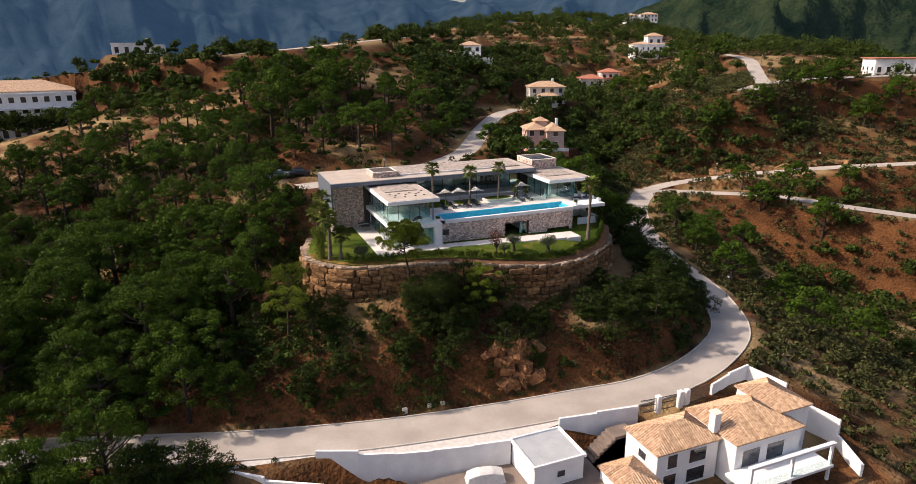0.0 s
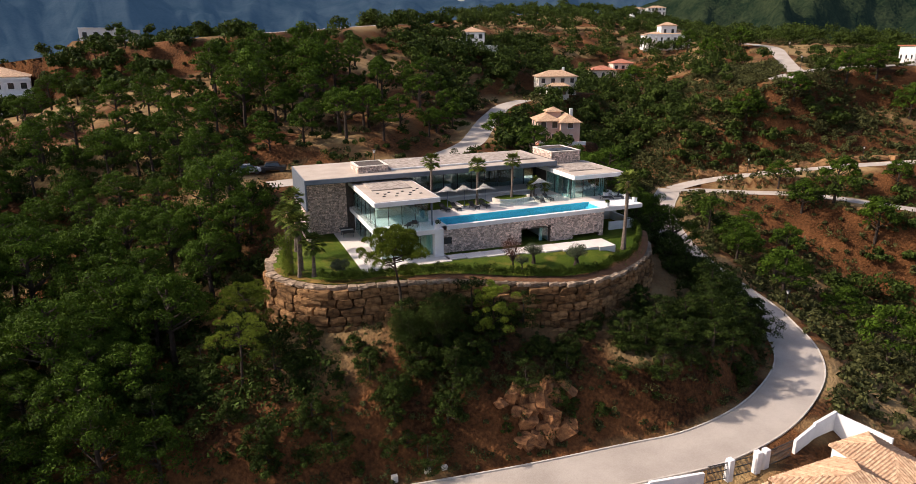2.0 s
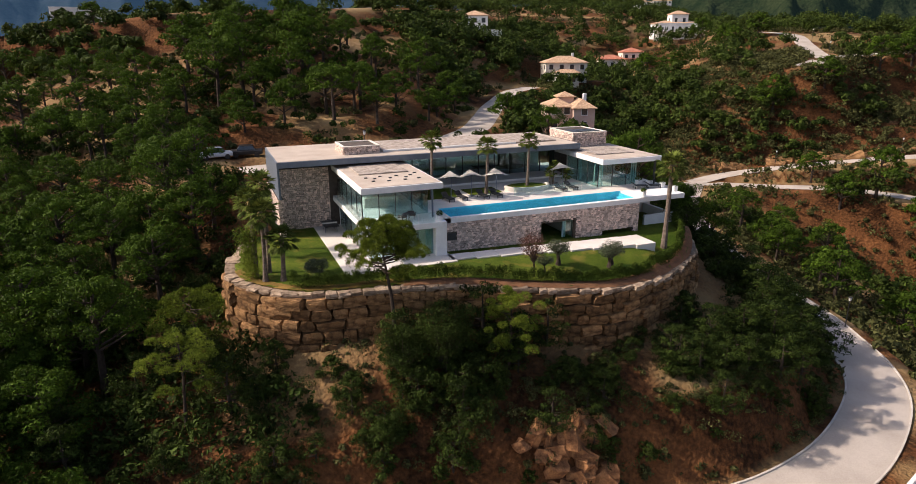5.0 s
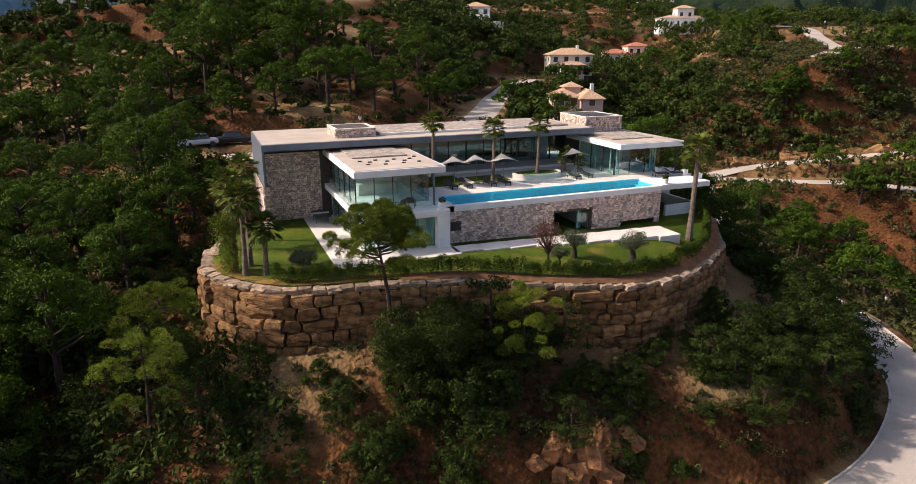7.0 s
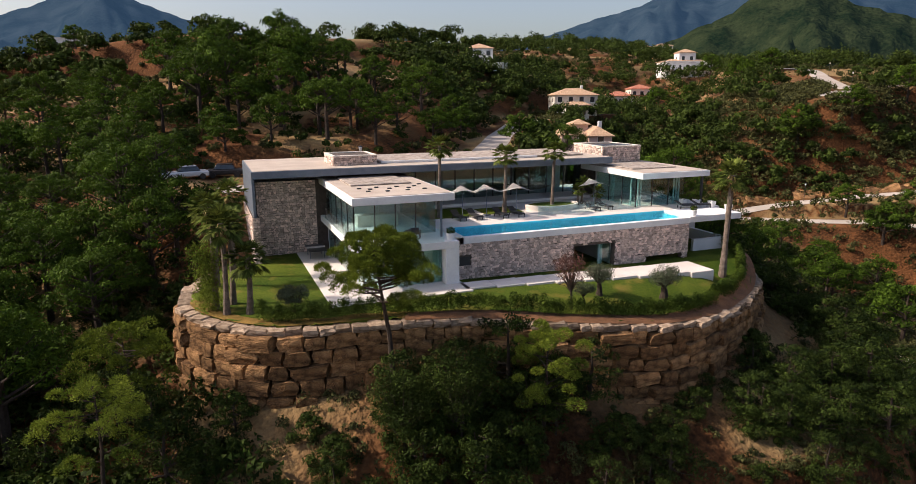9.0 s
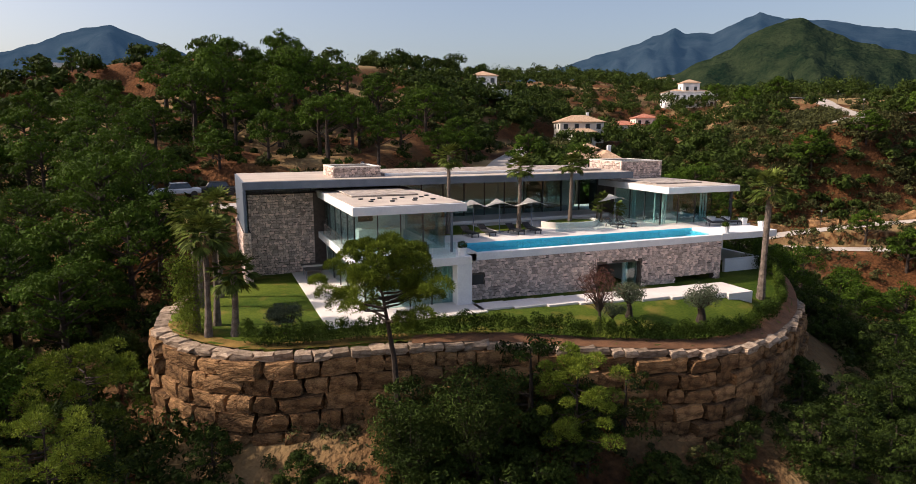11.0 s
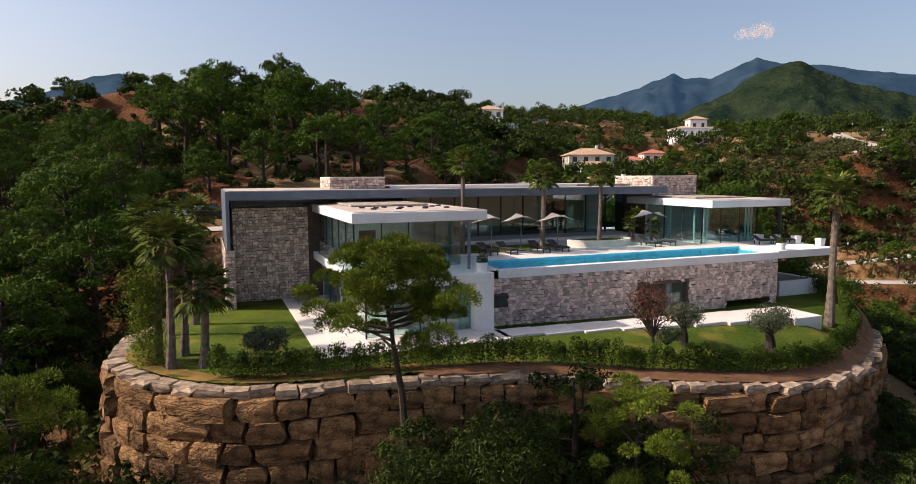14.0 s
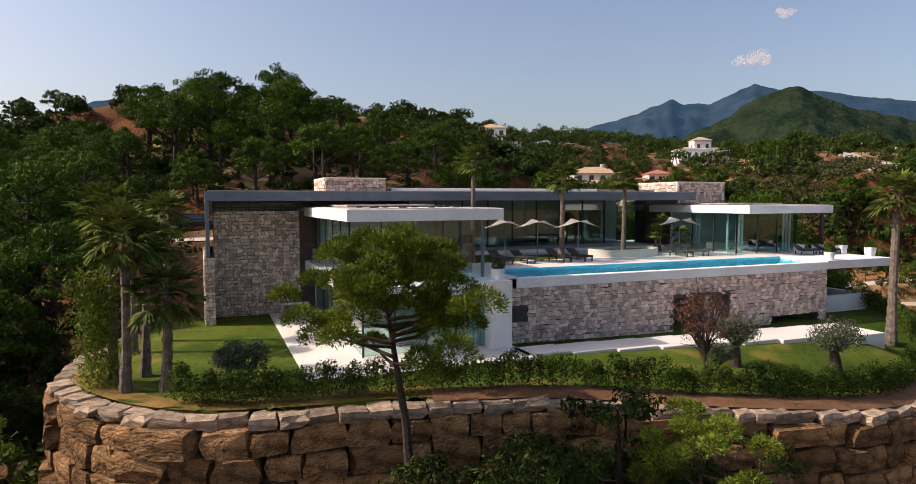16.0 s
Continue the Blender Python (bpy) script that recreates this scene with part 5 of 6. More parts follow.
def stone_planter():
    ob = thing("stone_planter", "low curved pale stone planter wall with grass inside", "planter", at=(41.3, 93.9, 3.25))
    V, F = [], []
    for i in range(41):
        a = math.pi * (0.95 + 1.15 * i / 40)
        for rr, zz in ((2.7, 0), (2.7, 0.5), (2.45, 0.5), (2.45, 0)):
            V.append((rr * math.cos(a), 0.62 * rr * math.sin(a), zz))
    for i in range(40):
        for k in range(3):
            F.append((4 * i + k, 4 * i + 4 + k, 4 * i + 5 + k, 4 * i + 1 + k))
    attach("kerb_wall", from_arrays("kerb_wall", V, F), M_CREAM, ob)
    G = [(2.45 * math.cos(a), 1.52 * math.sin(a), 0.35) for a in np.linspace(0, 2 * math.pi, 40, endpoint=False)]
    attach("grass_bed", from_arrays("grass_bed", G, [tuple(range(40))]), M_GRASS, ob, "short green grass")


stone_planter()
for b in ((28.6, 33.4, 92.8, 97.4), (34.2, 38.0, 93.2, 96.2)):
    ob = boxpart("grass_patch", M_GRASS, None, *b, 3.2, 3.29, 0.02)
    tagged(ob, "short green grass panel set in the terrace", "lawn", "terrace grass", "structure")
rail = thing("glass_fence", "frameless glass fence along the pool terrace", "fence")
for i in range(9):
    pane("glass_panel", 38.2 + i * 1.2, 39.35 + i * 1.2, 90.9, 90.92, 3.27, 4.2, M_RAILGLASS, rail)
for i in range(2):
    ob = thing("round_pad", "round dark pool drain disc under the water", "pool disc", "pool discs", at=(39.2 + 1.9 * i, 87.0 + 0.15 * i, 2.1))
    bm = bmesh.new()
    bmesh.ops.create_cone(bm, cap_ends=True, segments=28, radius1=0.75, radius2=0.75, depth=0.12, matrix=pose(0, 0, 0.06))
    part("disc", bm, M_STEEL, ob)
bench = thing("louvre_rail", "white louvred railing behind the stone wall", "railing")
for i in range(4):
    boxpart("rail", M_WHITE, bench, 15.0, 20.0, 101.0, 101.05, 5.9 + 0.28 * i, 6.0 + 0.28 * i, 0)
for i in range(5):
    boxpart("upright", M_WHITE, bench, 15.0 + i * 1.24, 15.06 + i * 1.24, 101.05, 101.1, 3.3, 6.95, 0)
for i, (bx, by) in enumerate(((21.9, 89.6), (22.6, 89.0), (23.3, 89.8), (24.1, 88.9), (24.9, 89.7), (25.6, 88.8), (26.3, 89.6), (22.2, 87.9), (23.6, 87.6), (25.2, 87.7), (26.6, 87.9), (27.0, 90.5))):
    ob = boxpart("roof_vent", M_DARK, None, bx - 0.16, bx + 0.16, by - 0.1, by + 0.1, 6.69, 6.78, 0.02)
    tagged(ob, "small dark vent block on the flat roof", "vent", "roof vents")

# ---- houses round about ----


def hip_roof(bm, x0, x1, y0, y1, z, h, over=0.45, rows=None):
    """A hipped roof with courses of clay tiles laid as ridges down each slope."""
    x0, x1, y0, y1 = x0 - over, x1 + over, y0 - over, y1 + over
    w, d = x1 - x0, y1 - y0
    ins = min(w, d) / 2
    r0, r1 = ((x0 + ins, (y0 + y1) / 2), (x1 - ins, (y0 + y1) / 2)) if w >= d else (((x0 + x1) / 2, y0 + ins), ((x0 + x1) / 2, y1 - ins))
    c = [(x0, y0), (x1, y0), (x1, y1), (x0, y1)]
    lo = [bm.verts.new((*p, z)) for p in c]
    und = [bm.verts.new((*p, z - 0.15)) for p in c]
    a, b = bm.verts.new((*r0, z + h)), bm.verts.new((*r1, z + h))
    if w >= d:
        slopes = [(lo[0], lo[1], b, a), (lo[1], lo[2], b), (lo[2], lo[3], a, b), (lo[3], lo[0], a)]
    else:
        slopes = [(lo[0], lo[1], a), (lo[1], lo[2], b, a), (lo[2], lo[3], b), (lo[3], lo[0], a, b)]
    for s in slopes:
        bm.faces.new(s)
    for k in range(4):
        bm.faces.new((und[k], und[(k + 1) % 4], lo[(k + 1) % 4], lo[k]))
    bm.faces.new(und[::-1])
    if rows is None:
        return
    slopes = [[v.co.copy() for v in s] for s in slopes]
    bm = rows
    for s in slopes:
        p, q = s[0], s[1]
        top = s[2:]
        along = (q - p)
        ln = along.length
        along.normalize()
        n = int(ln / 0.30)
        up = (top[0] - p) - along * (top[0] - p).dot(along)
        full = up.length
        up.normalize()
        nrm = along.cross(up)
        if nrm.z < 0:
            nrm = -nrm
        s0, s1 = min((t - p).dot(along) for t in top), max((t - p).dot(along) for t in top)
        for i in range(n):
            t = (i + 0.5) * ln / n
            f = min(1.0, t / max(s0, 1e-6), (ln - t) / max(ln - s1, 1e-6))
            e0, e1 = p + along * t, p + along * t + up * full * f
            g = along * 0.09
            v = [bm.verts.new(k) for k in (e0 - g, e0 + nrm * 0.09, e0 + g, e1 - g, e1 + nrm * 0.09, e1 + g)]
            bm.faces.new((v[0], v[1], v[4], v[3]))
            bm.faces.new((v[1], v[2], v[5], v[4]))
            bm.faces.new((v[0], v[2], v[1]))


def window(owner, x, y, z, w, h, side):
    """A framed window with a dark pane and sill; side: 'y' faces -y, 'x' faces -x."""
    if side == "y":
        win = boxpart("window", M_WHITE, owner, x - w / 2 - 0.08, x + w / 2 + 0.08, y - 0.05, y + 0.05, z - 0.08, z + h + 0.08, 0)
        boxpart("pane", M_WINDOW, win, x - w / 2, x + w / 2, y - 0.07, y - 0.052, z, z + h, 0)
        boxpart("sill", M_WHITE, win, x - w / 2 - 0.15, x + w / 2 + 0.15, y - 0.18, y - 0.072, z - 0.12, z - 0.05, 0)
    else:
        win = boxpart("window", M_WHITE, owner, x - 0.05, x + 0.05, y - w / 2 - 0.08, y + w / 2 + 0.08, z - 0.08, z + h + 0.08, 0)
        boxpart("pane", M_WINDOW, win, x - 0.07, x - 0.052, y - w / 2, y + w / 2, z, z + h, 0)
        boxpart("sill", M_WHITE, win, x - 0.18, x - 0.072, y - w / 2 - 0.15, y + w / 2 + 0.15, z - 0.12, z - 0.05, 0)


M_WINDOW = surface("dark_window_glass", (0.015, 0.02, 0.025), (0.05, 0.06, 0.07), 0.08, 0.5, 4, 0, spec=0.8)


def villa_far(label, x, y, z, turn, blocks, wall, roof, extras=()):
    """A house of blocks (x0, x1, y0, y1, z0, z1, roof height or 0 for flat)."""
    ob = thing("villa", label, "house", "hillside villas", at=(x, y, z), turn=turn)
    for x0, x1, y0, y1, z0, z1, rh in blocks:
        boxpart("wall", wall, ob, x0, x1, y0, y1, z0 - (1.2 if z0 == 0 else 0), z1, 0.03)
        if rh:
            bm = bmesh.new()
            hip_roof(bm, x0, x1, y0, y1, z1 + 0.02, rh)
            part("roof", bm, roof, ob)
        else:
            boxpart("parapet", wall, ob, x0 - 0.1, x1 + 0.1, y0 - 0.1, y1 + 0.1, z1, z1 + 0.25, 0.02)
        for k in range(max(1, int((z1 - z0 + 0.8) / 2.9))):
            zz = z0 + 0.9 + 2.75 * k
            if zz + 1.3 > z1:
                continue
            n = max(1, int((x1 - x0) / 2.6))
            for i in range(n):
                window(ob, x0 + (i + 0.5) * (x1 - x0) / n, y0, zz - (0.6 if k == 0 else 0), 1.2, 1.9 if k == 0 else 1.4, "y")
            n = max(1, int((y1 - y0) / 3.2))
            for i in range(n):
                window(ob, x0, y0 + (i + 0.5) * (y1 - y0) / n, zz, 1.0, 1.3, "x")
    for e in extras:
        boxpart(e[0], e[1], ob, *e[2:], 0.03)
    return ob


def columns(x0, x1, y, z0, z1, n, mat):
    return [("column", mat, x0 + i * (x1 - x0) / (n - 1) - 0.15, x0 + i * (x1 - x0) / (n - 1) + 0.15, y - 0.15, y + 0.15, z0, z1) for i in range(n)]


villa_far("pink villa with tiled hipped roofs and a terrace", 82, 152, 1.2, -18, ((-5, 0.2, -3, 5, 0, 5.2, 1.5), (0, 4.5, -4.5, 4, 0, 5.0, 1.7), (-2, 1.2, 1, 4.5, 5, 7, 1.0)), M_PINKWALL, M_TERRACOTTA,
          [("terrace", M_REDTILE, -5.5, 5.2, -7.5, -3, -1.2, 0.15), ("railing", M_WHITE, -5.5, 5.2, -7.5, -7.4, 0.15, 1.0), ("chimney", M_WHITE, 3.4, 4.1, 1.5, 2.2, 5, 7.6)])
villa_far("cream two-storey villa with a clay tile roof and porch", 109, 200, 8.5, -18, ((-6, 6, -4, 4, 0, 5.6, 1.8), (-3.5, 3, -7, -4, 0, 2.9, 0.9)), M_CREAM, M_TERRACOTTA, [("chimney", M_WHITE, 2.4, 3.1, 1, 1.7, 6, 8.2)])
villa_far("cream villa with red tiled roofs and an arcaded porch", 160, 243, 10.5, -22, ((-9, 1, -3, 5, 0, 3.4, 1.6), (0, 8, -2, 6, 0, 6.0, 1.6)), M_CREAM, M_REDTILE,
          [("porch_roof", M_REDTILE, 0.2, 7.8, -6, -1.8, 3.3, 3.7)] + columns(0.5, 7.5, -5.6, -0.5, 3.3, 5, M_CREAM))
villa_far("large white villa with a colonnade and roof pavilion", 204, 266, 21.5, -20, ((-10, 10, -4, 5, 0, 6.4, 1.2), (-3, 4, -2, 4, 6.4, 10.2, 1.5)), M_WHITE, M_TERRACOTTA,
          [("balcony", M_WHITE, -10, 10, -6.5, -4, 3.1, 3.4), ("upper_beam", M_WHITE, -10, 10, -6.5, -6.1, 6.0, 6.4), ("terrace_wall", M_CREAM, -13, 15, -10, -9.6, -3, 0)] + columns(-9.7, 9.7, -6.3, -0.5, 6.0, 7, M_WHITE))
villa_far("white villa with tiled roofs among the trees", 88, 228, 22, -20, ((-9, -1, -3, 4, 0, 3.4, 1.4), (0, 8, -4, 4, 0, 5.8, 1.6)), M_WHITE, M_TERRACOTTA, [("terrace", M_WHITE, 2, 12, -8, -4, -1, 1.5)])
villa_far("low white house on the ridge with a stubby chimney", -20, 249, 25.8, 0, ((-7, 5, -4, 4, 0, 3.2, 0), (5, 9, -3, 3, 0, 2.6, 0)), M_WHITE, M_TERRACOTTA, [("chimney", M_WHITE, 3.2, 4.2, 0, 1, 3, 4.9)])
villa_far("white villa on the far hilltop", 340, 460, 46, -25, ((-12, -2, -5, 5, 0, 5, 1.6), (0, 14, -5, 5, 0, 5.5, 1.8)), M_WHITE, M_TERRACOTTA)
villa_far("white villa with a flat terracotta-edged roof above the road", 226, 160, 17.5, -30, ((-9, 9, -5, 5, 0, 4.6, 0),), M_WHITE, M_REDTILE, [("eave", M_REDTILE, -9.6, 9.6, -5.6, 5.6, 4.9, 5.2)])
villa_far("white three-storey apartment house with deep balconies", -46, 206, 5.0, 10, ((-14, 12, -6, 8, 0, 12.0, 2.6),), M_WHITE, M_TERRACOTTA,
          [("balcony", M_WHITE, -14, 12.4, -8.6, -6, 3.5, 3.9), ("balcony", M_WHITE, -14, 12.4, -8.6, -6, 7.5, 7.9), ("eave_beam", M_WHITE, -14, 12.4, -8.6, -8.1, 10.9, 11.6)] + columns(-13.6, 12, -8.3, -1, 10.9, 6, M_WHITE) + [("garden_wall", M_WHITE, 12.4, 24, 2, 2.4, -1, 2.2)])
for x, y, w in ((-62, 190, 26), (-38, 189, 26)):
    C, N = [], []
    for k in range(90):
        p, d = puff_points(grng, (x + grng.uniform(-w / 2, w / 2), y + grng.normal(0, 0.6), float(ground(x, y)[0]) + grng.uniform(0.5, 3.6)), 1.4, 80, 1, -0.6)
        C.append(p)
        N.append(d)
    tagged(attach("hedge", leaf_mesh("hedge", leaf_quads(grng, np.vstack(C), np.vstack(N), 0.35), M_OAK), None), "tall dark clipped hedge below the apartment house", "hedge")

# the neighbour's house below the road
nb = thing("neighbour_house", "white terraced house with hipped clay tile roofs", "house", at=(0, 0, 0))
for x0, x1, y0, y1, z0, z1, rh in ((38.2, 46.4, 47.4, 52.8, -19.5, -13.9, 1.5), (46.8, 56.2, 45.3, 52.8, -19.5, -13.5, 1.9), (54.6, 59.4, 47.2, 53.4, -19.5, -12.5, 1.1), (33.4, 37.6, 45.6, 50.6, -19.5, -16.1, 0.9)):
    boxpart("wall", M_WHITE, nb, x0, x1, y0, y1, z0, z1, 0.03)
    bm = bmesh.new()
    ridges = bmesh.new()
    hip_roof(bm, x0, x1, y0, y1, z1 + 0.03, rh, 0.25, ridges)
    roof = part("roof", bm, M_TERRACOTTA, nb)
    tagged(part("tile_rows", ridges, M_TERRACOTTA, roof, "rows of curved clay tiles"), kind="stuff")
for wx, wz, ww in ((40.0, -18.4, 1.6), (43.5, -18.4, 2.4), (40.2, -16.0, 1.2), (43.6, -16.0, 2.2)):
    window(nb, wx, 47.4, wz, ww, 1.6, "y")
for wx, wz, ww in ((49.0, -16.6, 2.4), (52.5, -16.6, 2.4)):
    window(nb, wx, 45.3, wz, ww, 2.0, "y")
window(nb, 38.2, 49.8, -15.8, 1.2, 0.9, "x")
boxpart("chimney", M_WHITE, nb, 46.0, 46.9, 47.9, 48.8, -13.6, -11.3, 0.04)
boxpart("chimney_cap", M_CREAM, nb, 45.9, 47.0, 47.8, 48.9, -11.29, -11.15, 0.02)
boxpart("balcony", M_WHITE, nb, 45.5, 57.5, 41.8, 45.2, -16.95, -16.6, 0.03)
for cx in (45.8, 51.5, 57.2):
    boxpart("column", M_WHITE, nb, cx - 0.15, cx + 0.15, 42.0, 42.3, -19.5, -14.2, 0.02)
for i in range(8):
    pane("balustrade_glass", 45.6 + i * 1.5, 47.0 + i * 1.5, 41.85, 41.87, -16.6, -15.7, M_RAILGLASS, nb)
boxpart("portico_beam", M_WHITE, nb, 45.5, 57.5, 41.9, 42.4, -14.2, -13.9, 0.03)
garage = thing("garage", "small white flat-roofed garage with a grey roof", "garage", at=(0, 0, 0))
boxpart("wall", M_WHITE, garage, 25.8, 31.8, 51.4, 56.8, -19, -14.75, 0.03)
boxpart("roof", surface("grey_roof", (0.34, 0.36, 0.37), (0.45, 0.47, 0.48), 0.8, 0.6, 12, 0.1), garage, 26.0, 31.6, 51.6, 56.6, -14.74, -14.7, 0)
for b in ((25.6, 32.0, 51.2, 51.45), (25.6, 32.0, 56.75, 57.0), (25.6, 25.85, 51.45, 56.75), (31.75, 32.0, 51.45, 56.75)):
    boxpart("parapet", M_WHITE, garage, *b, -14.9, -14.55, 0.02)
window(garage, 29.0, 51.4, -16.6, 0.9, 0.7, "y")


def wall_run(label, pts, z0, z1, thick=0.28):
    """A rendered garden wall along points; z1 may step per point."""
    bm = bmesh.new()
    for (xa, ya), (xb, yb), ta in zip(pts, pts[1:], z1):
        d = Vector((xb - xa, yb - ya, 0))
        m = pose(xa, ya, 0, 0, 0, math.degrees(math.atan2(d.y, d.x)))
        k = len(bm.verts)
        box(bm, -0.02, d.length + 0.02, -thick / 2, thick / 2, z0, ta, 0.0)
        bm.verts.ensure_lookup_table()
        bmesh.ops.transform(bm, matrix=m, verts=bm.verts[k:])
    me = bpy.data.meshes.new("garden_wall")
    bm.to_mesh(me)
    bm.free()
    tagged(attach("garden_wall", me, M_WHITE), label, "wall", kind="structure")


wall_run("white rendered boundary wall curving below the road", ((5.1, 62.3), (9.3, 60.6), (13, 59.4), (17, 58.4), (21.5, 57.4), (25.6, 56.7)), -19, (-14.2, -14.7, -14.8, -14.7, -14.6))
wall_run("white rendered wall beside the steps", ((32.4, 57.7), (37, 57.0), (42.3, 56.2)), -19, (-14.1, -13.9))
wall_run("low white wall at the plot's edge", ((-4.0, 63.6), (-0.5, 61.0), (5.0, 58.0), (9, 55.5)), -21, (-15.0, -15.4, -15.8))
wall_run("white wall by the gate", ((53.6, 56.4), (57.5, 57.6), (61.5, 58.4), (62.5, 53), (63.5, 46), (61, 41)), -19.5, (-13.6, -13.4, -13.6, -15, -17))
drive = boxpart("driveway", M_TARMAC, None, 3, 34, 40, 57.2, -18.3, -17.62, 0)
tagged(drive, "brown paved driveway inside the walls", "driveway", kind="structure")
verge = from_arrays("verge", [(x, y, -15.02) for x, y in ((-4, 63.7), (5.1, 62.45), (9.3, 60.75), (17, 58.55), (25.6, 56.85), (32.4, 57.85), (42.3, 56.35), (42.3, 57.9), (36.6, 58.6), (25.2, 59.4), (11.2, 61.4), (-2.1, 64.6))], [tuple(range(12))])
tagged(attach("verge", verge, surface("white_gravel", (0.5, 0.46, 0.42), (0.7, 0.66, 0.61), 0.95, 2, 14, 0.6)), "white gravel verge between wall and road", "gravel", kind="structure")


def gate(x0, x1, y0, y1, z):
    ob = thing("metal_gate", "dark metal entrance gate with vertical bars", "gate", "entrance gates", at=(x0, y0, z), turn=math.degrees(math.atan2(y1 - y0, x1 - x0)))
    ln = math.hypot(x1 - x0, y1 - y0)
    for zz in (0.1, 1.0, 1.75):
        boxpart("rail", M_DARK, ob, 0, ln, -0.03, 0.03, zz, zz + 0.07, 0)
    for i in range(int(ln / 0.14) + 1):
        boxpart("bar", M_DARK, ob, i * 0.14, i * 0.14 + 0.03, -0.015, 0.015, 0.1, 1.8, 0)


gate(42.6, 44.8, 56.1, 55.9, -15.1)
gate(45.2, 47.6, 55.9, 55.8, -15.1)
gate(49.6, 53.0, 55.8, 56.2, -15.1)
for gx_, gy_ in ((45.0, 55.9), (48.2, 55.8), (49.2, 55.8)):
    ob = boxpart("gate_pillar", M_WHITE, None, gx_ - 0.3, gx_ + 0.3, gy_ - 0.3, gy_ + 0.3, -15.3, -13.0, 0.03)
    tagged(ob, "square white rendered gate pillar", "pillar", "gate pillars")
for i in range(8):
    ob = boxpart("garden_step", M_TARMAC, None, 34.0 + i * 0.5, 36.8 + i * 0.5, 53.8, 55.8, -19, -18.2 + i * 0.38, 0.01)
    tagged(ob, "dark paved outdoor step", "step", "steps beside the garage")
cover = thing("covered_car", "car under a pale grey fitted cover on the driveway", "car", at=(21.8, 55.0, -17.62), turn=-12)
bm = bmesh.new()
bmesh.ops.create_grid(bm, x_segments=18, y_segments=10, size=1.0)
for v in bm.verts:
    u, w = v.co.x, v.co.y
    edge_f = max(abs(u), abs(w))
    prof = (1.42 - 0.55 * max(0, abs(u) - 0.35) ** 1.1 * 1.4) * (1 - 0.25 * abs(w) ** 3)
    v.co = Vector((u * 2.15, w * 0.92, 0.02 if edge_f > 0.99 else prof + 0.04 * noise.noise((u * 6, w * 6, 1.0))))
part("cover", bm, M_FABRIC, cover)


def car(x, y, z, turn, mat, label):
    ob = thing("car", label, "car", "parked cars", at=(x, y, z), turn=turn)
    bm = bmesh.new()
    box(bm, -2.1, 2.1, -0.88, 0.88, 0.35, 0.95, 0.12)
    part("body", bm, mat, ob)
    bm = bmesh.new()
    fs = box(bm, -1.3, 1.2, -0.78, 0.78, 0.95, 1.5, 0.0)
    for v in bm.verts:
        if v.co.z > 1.2:
            v.co.x *= 0.72
            v.co.y *= 0.84
    bmesh.ops.bevel(bm, geom=bm.edges[:], offset=0.06, segments=1, affect="EDGES")
    part("cabin", bm, M_WINDOW, ob, "dark glazed cabin")
    boxpart("roof", mat, ob, -0.9, 0.82, -0.64, 0.64, 1.5, 1.54, 0.01)
    for sx in (-1.35, 1.35):
        for sy in (-0.86, 0.86):
            bm = bmesh.new()
            bmesh.ops.create_cone(bm, cap_ends=True, segments=16, radius1=0.34, radius2=0.34, depth=0.22, matrix=pose(sx, sy, 0.34, 90))
            part("wheel", bm, M_BLACK, ob)


car(9.4, 121, 4.42, 10, M_CARWHITE, "white hatchback parked behind the villa")
car(13.4, 121.6, 4.42, -8, M_BLACK, "dark car parked behind the villa")
car(6.0, 119.6, 4.42, 20, M_CARWHITE, "silver car parked under the pines")


def street_lamp(x, y, z, h=3.6):
    ob = thing("street_lamp", "black street lamp with a lantern head", "street lamp", "street lamps", at=(x, y, z))
    bm = bmesh.new()
    tube(bm, ((0, 0, -0.2), (0, 0, 0.5), (0, 0, h)), (0.09, 0.06, 0.045), 8)
    part("pole", bm, M_BLACK, ob)
    bm = bmesh.new()
    bmesh.ops.create_cone(bm, cap_ends=True, segments=6, radius1=0.13, radius2=0.22, depth=0.42, matrix=pose(0, 0, h + 0.2))
    part("lantern", bm, M_FABRIC, ob, "pale glass lantern")
    bm = bmesh.new()
    bmesh.ops.create_cone(bm, cap_ends=True, segments=6, radius1=0.28, radius2=0.03, depth=0.2, matrix=pose(0, 0, h + 0.5))
    part("cap", bm, M_BLACK, ob)


for lx, ly in ((79.6, 81.0), (27.6, 113.0), (158.5, 130.2), (170, 162.5), (172.0, 155.0), (193, 188), (134, 143)):
    street_lamp(lx, ly, float(ground(lx, ly)[0]))
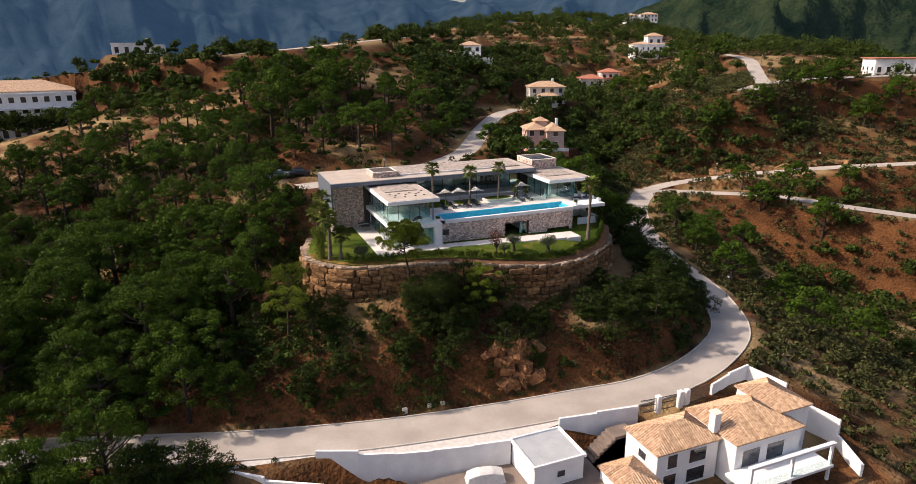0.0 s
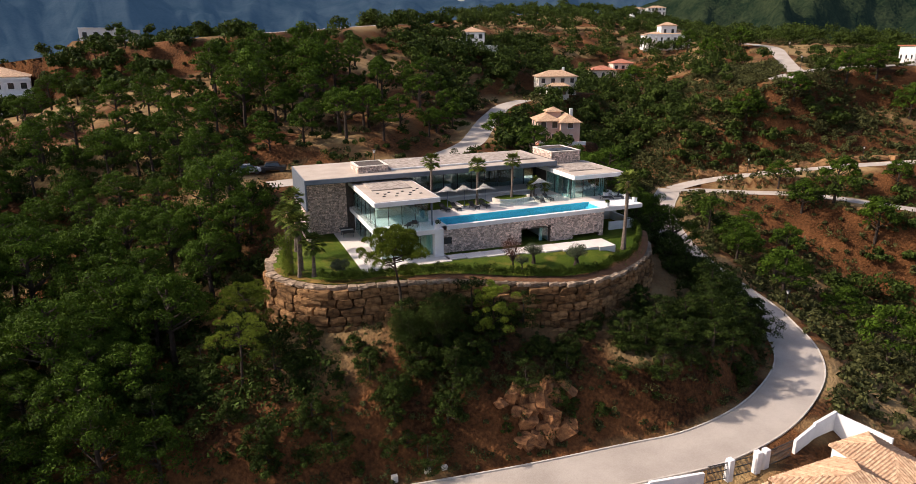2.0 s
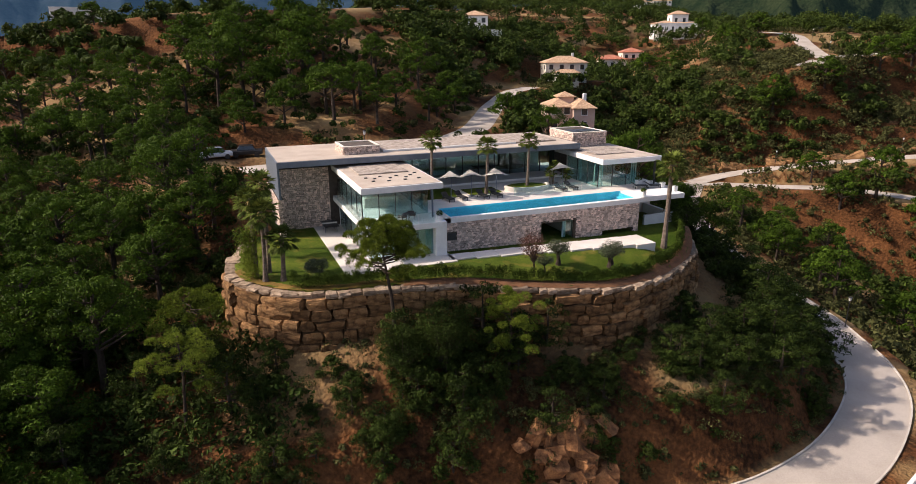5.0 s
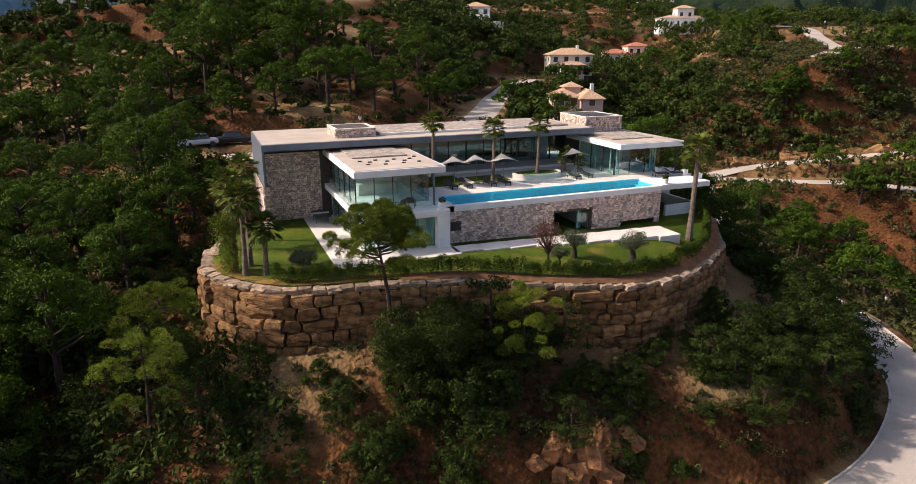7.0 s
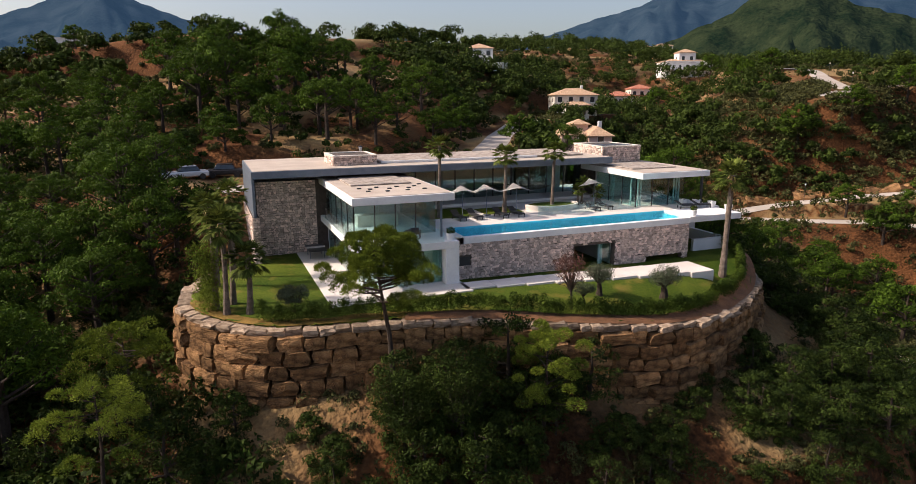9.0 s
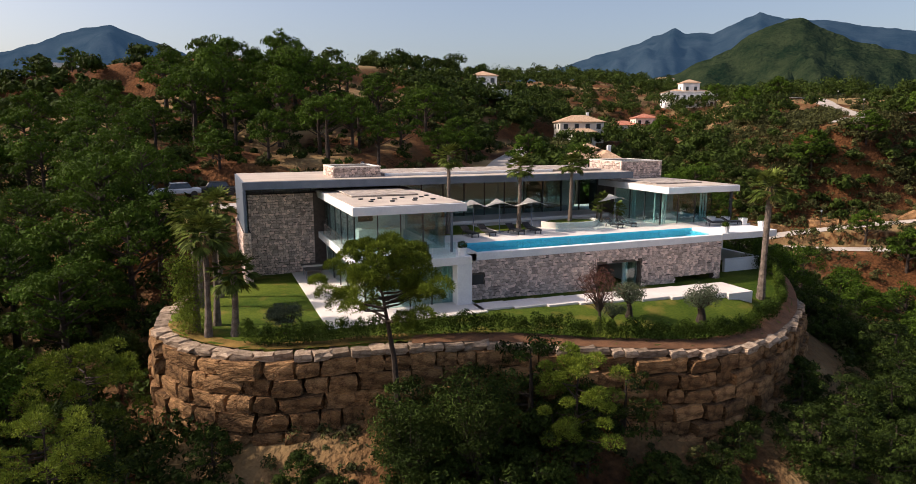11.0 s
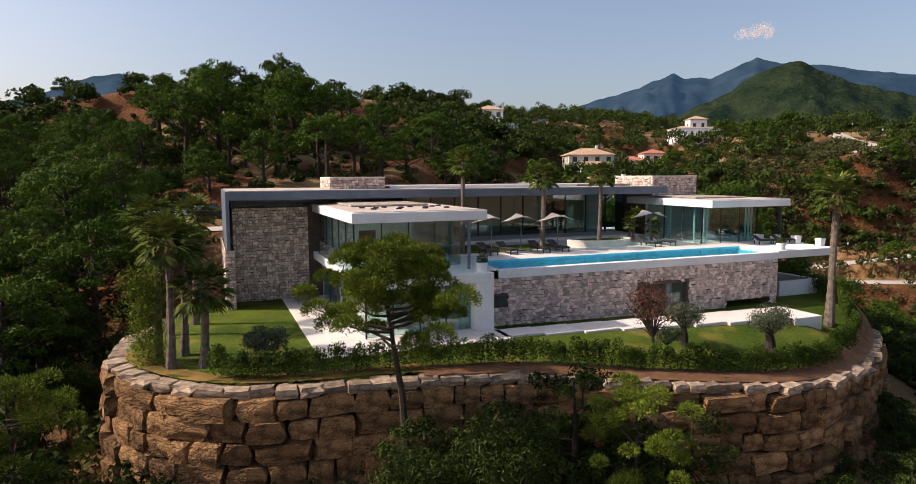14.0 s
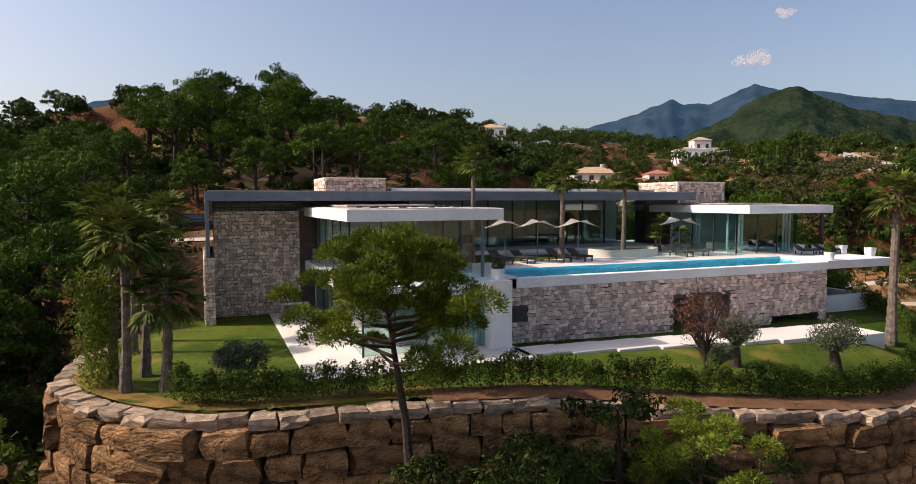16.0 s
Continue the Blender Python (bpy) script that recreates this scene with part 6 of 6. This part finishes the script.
# rock cut above the road
M_ROCK = surface("orange_rock", (0.10, 0.04, 0.016), (0.36, 0.17, 0.07), 0.95, 2.5, 8, 1.0, 6)
rock_meshes = [rough_block(grng, 0.2) for _ in range(4)]
for b in rock_meshes:
    b.materials.append(M_ROCK)
for i in range(34):
    rx, rz = 31.5 + grng.normal(0, 1.7), grng.uniform(0, 1)
    ob = attach("rock", rock_meshes[int(grng.integers(4))], None, None, "", pose(rx, 66.2 + 2.4 * rz, float(ground(rx, 66.2 + 2.4 * rz)[0]) - 0.25, grng.normal(0, 25), grng.normal(0, 25), grng.uniform(0, 360)) @ Matrix.Diagonal((*grng.uniform(0.8, 1.8, 2), grng.uniform(1.0, 2.2), 1)))
    tagged(ob, "orange weathered rock in the cut bank", "rock", "rocks in the bank")
for i in range(30):
    rx, ry = grng.uniform(120, 170), 0
    ry = float(np.interp(rx, (113, 124, 140, 159, 185), (147, 146, 138, 126.5, 112))) + grng.uniform(3.2, 7)
    ob = attach("rock", block_meshes[int(grng.integers(8))], None, None, "", pose(rx, ry, float(ground(rx, ry)[0]), grng.normal(0, 18), grng.normal(0, 18), grng.uniform(0, 360)) @ Matrix.Diagonal((*grng.uniform(1.5, 4, 2), grng.uniform(1.2, 3.0), 1)))
    tagged(ob, "pale ochre rock beside the road cut", "rock", "rocks by the road")
for ux, uy in ((16.5, 66.9), (19.6, 66.7), (21.2, 66.5)):
    ob = boxpart("utility_box", M_CREAM, None, ux - 0.3, ux + 0.3, uy - 0.2, uy + 0.2, -15.1, -14.3, 0.03)
    tagged(ob, "small weathered utility box beside the road", "utility box", "utility boxes")

# small fair-weather clouds, far off; their sunlit white is emission over a dark base
M_CLOUD_GLOW = bpy.data.materials.new("cloud")
c_t, c_n, c_l, c_p = nodes_of(M_CLOUD_GLOW)
c_p.inputs["Base Color"].default_value = (0.08, 0.08, 0.08, 1)
c_p.inputs["Emission Color"].default_value, c_p.inputs["Emission Strength"].default_value = (0.62, 0.60, 0.65, 1), 0.8
for caz, cel, cs in ((45.6, 11.3, 0.85), (47.6, 14.3, 0.5)):
    d = np.array([math.sin(radians(caz)) * math.cos(radians(cel)), math.cos(radians(caz)) * math.cos(radians(cel)), math.sin(radians(cel))]) * 3200
    C, N = [], []
    for k in range(16):
        p, n = puff_points(grng, d + np.array([grng.normal(0, 38), grng.normal(0, 38), grng.normal(0, 13)]) * cs, 34 * cs * grng.uniform(0.5, 1), 70, 0.7, -0.9)
        C.append(p)
        N.append(n)
    tagged(attach("backdrop", leaf_mesh("backdrop", leaf_quads(grng, np.vstack(C), np.vstack(N), 5 * cs), M_CLOUD_GLOW), None), "small white fair-weather cloud", "cloud", kind="structure")
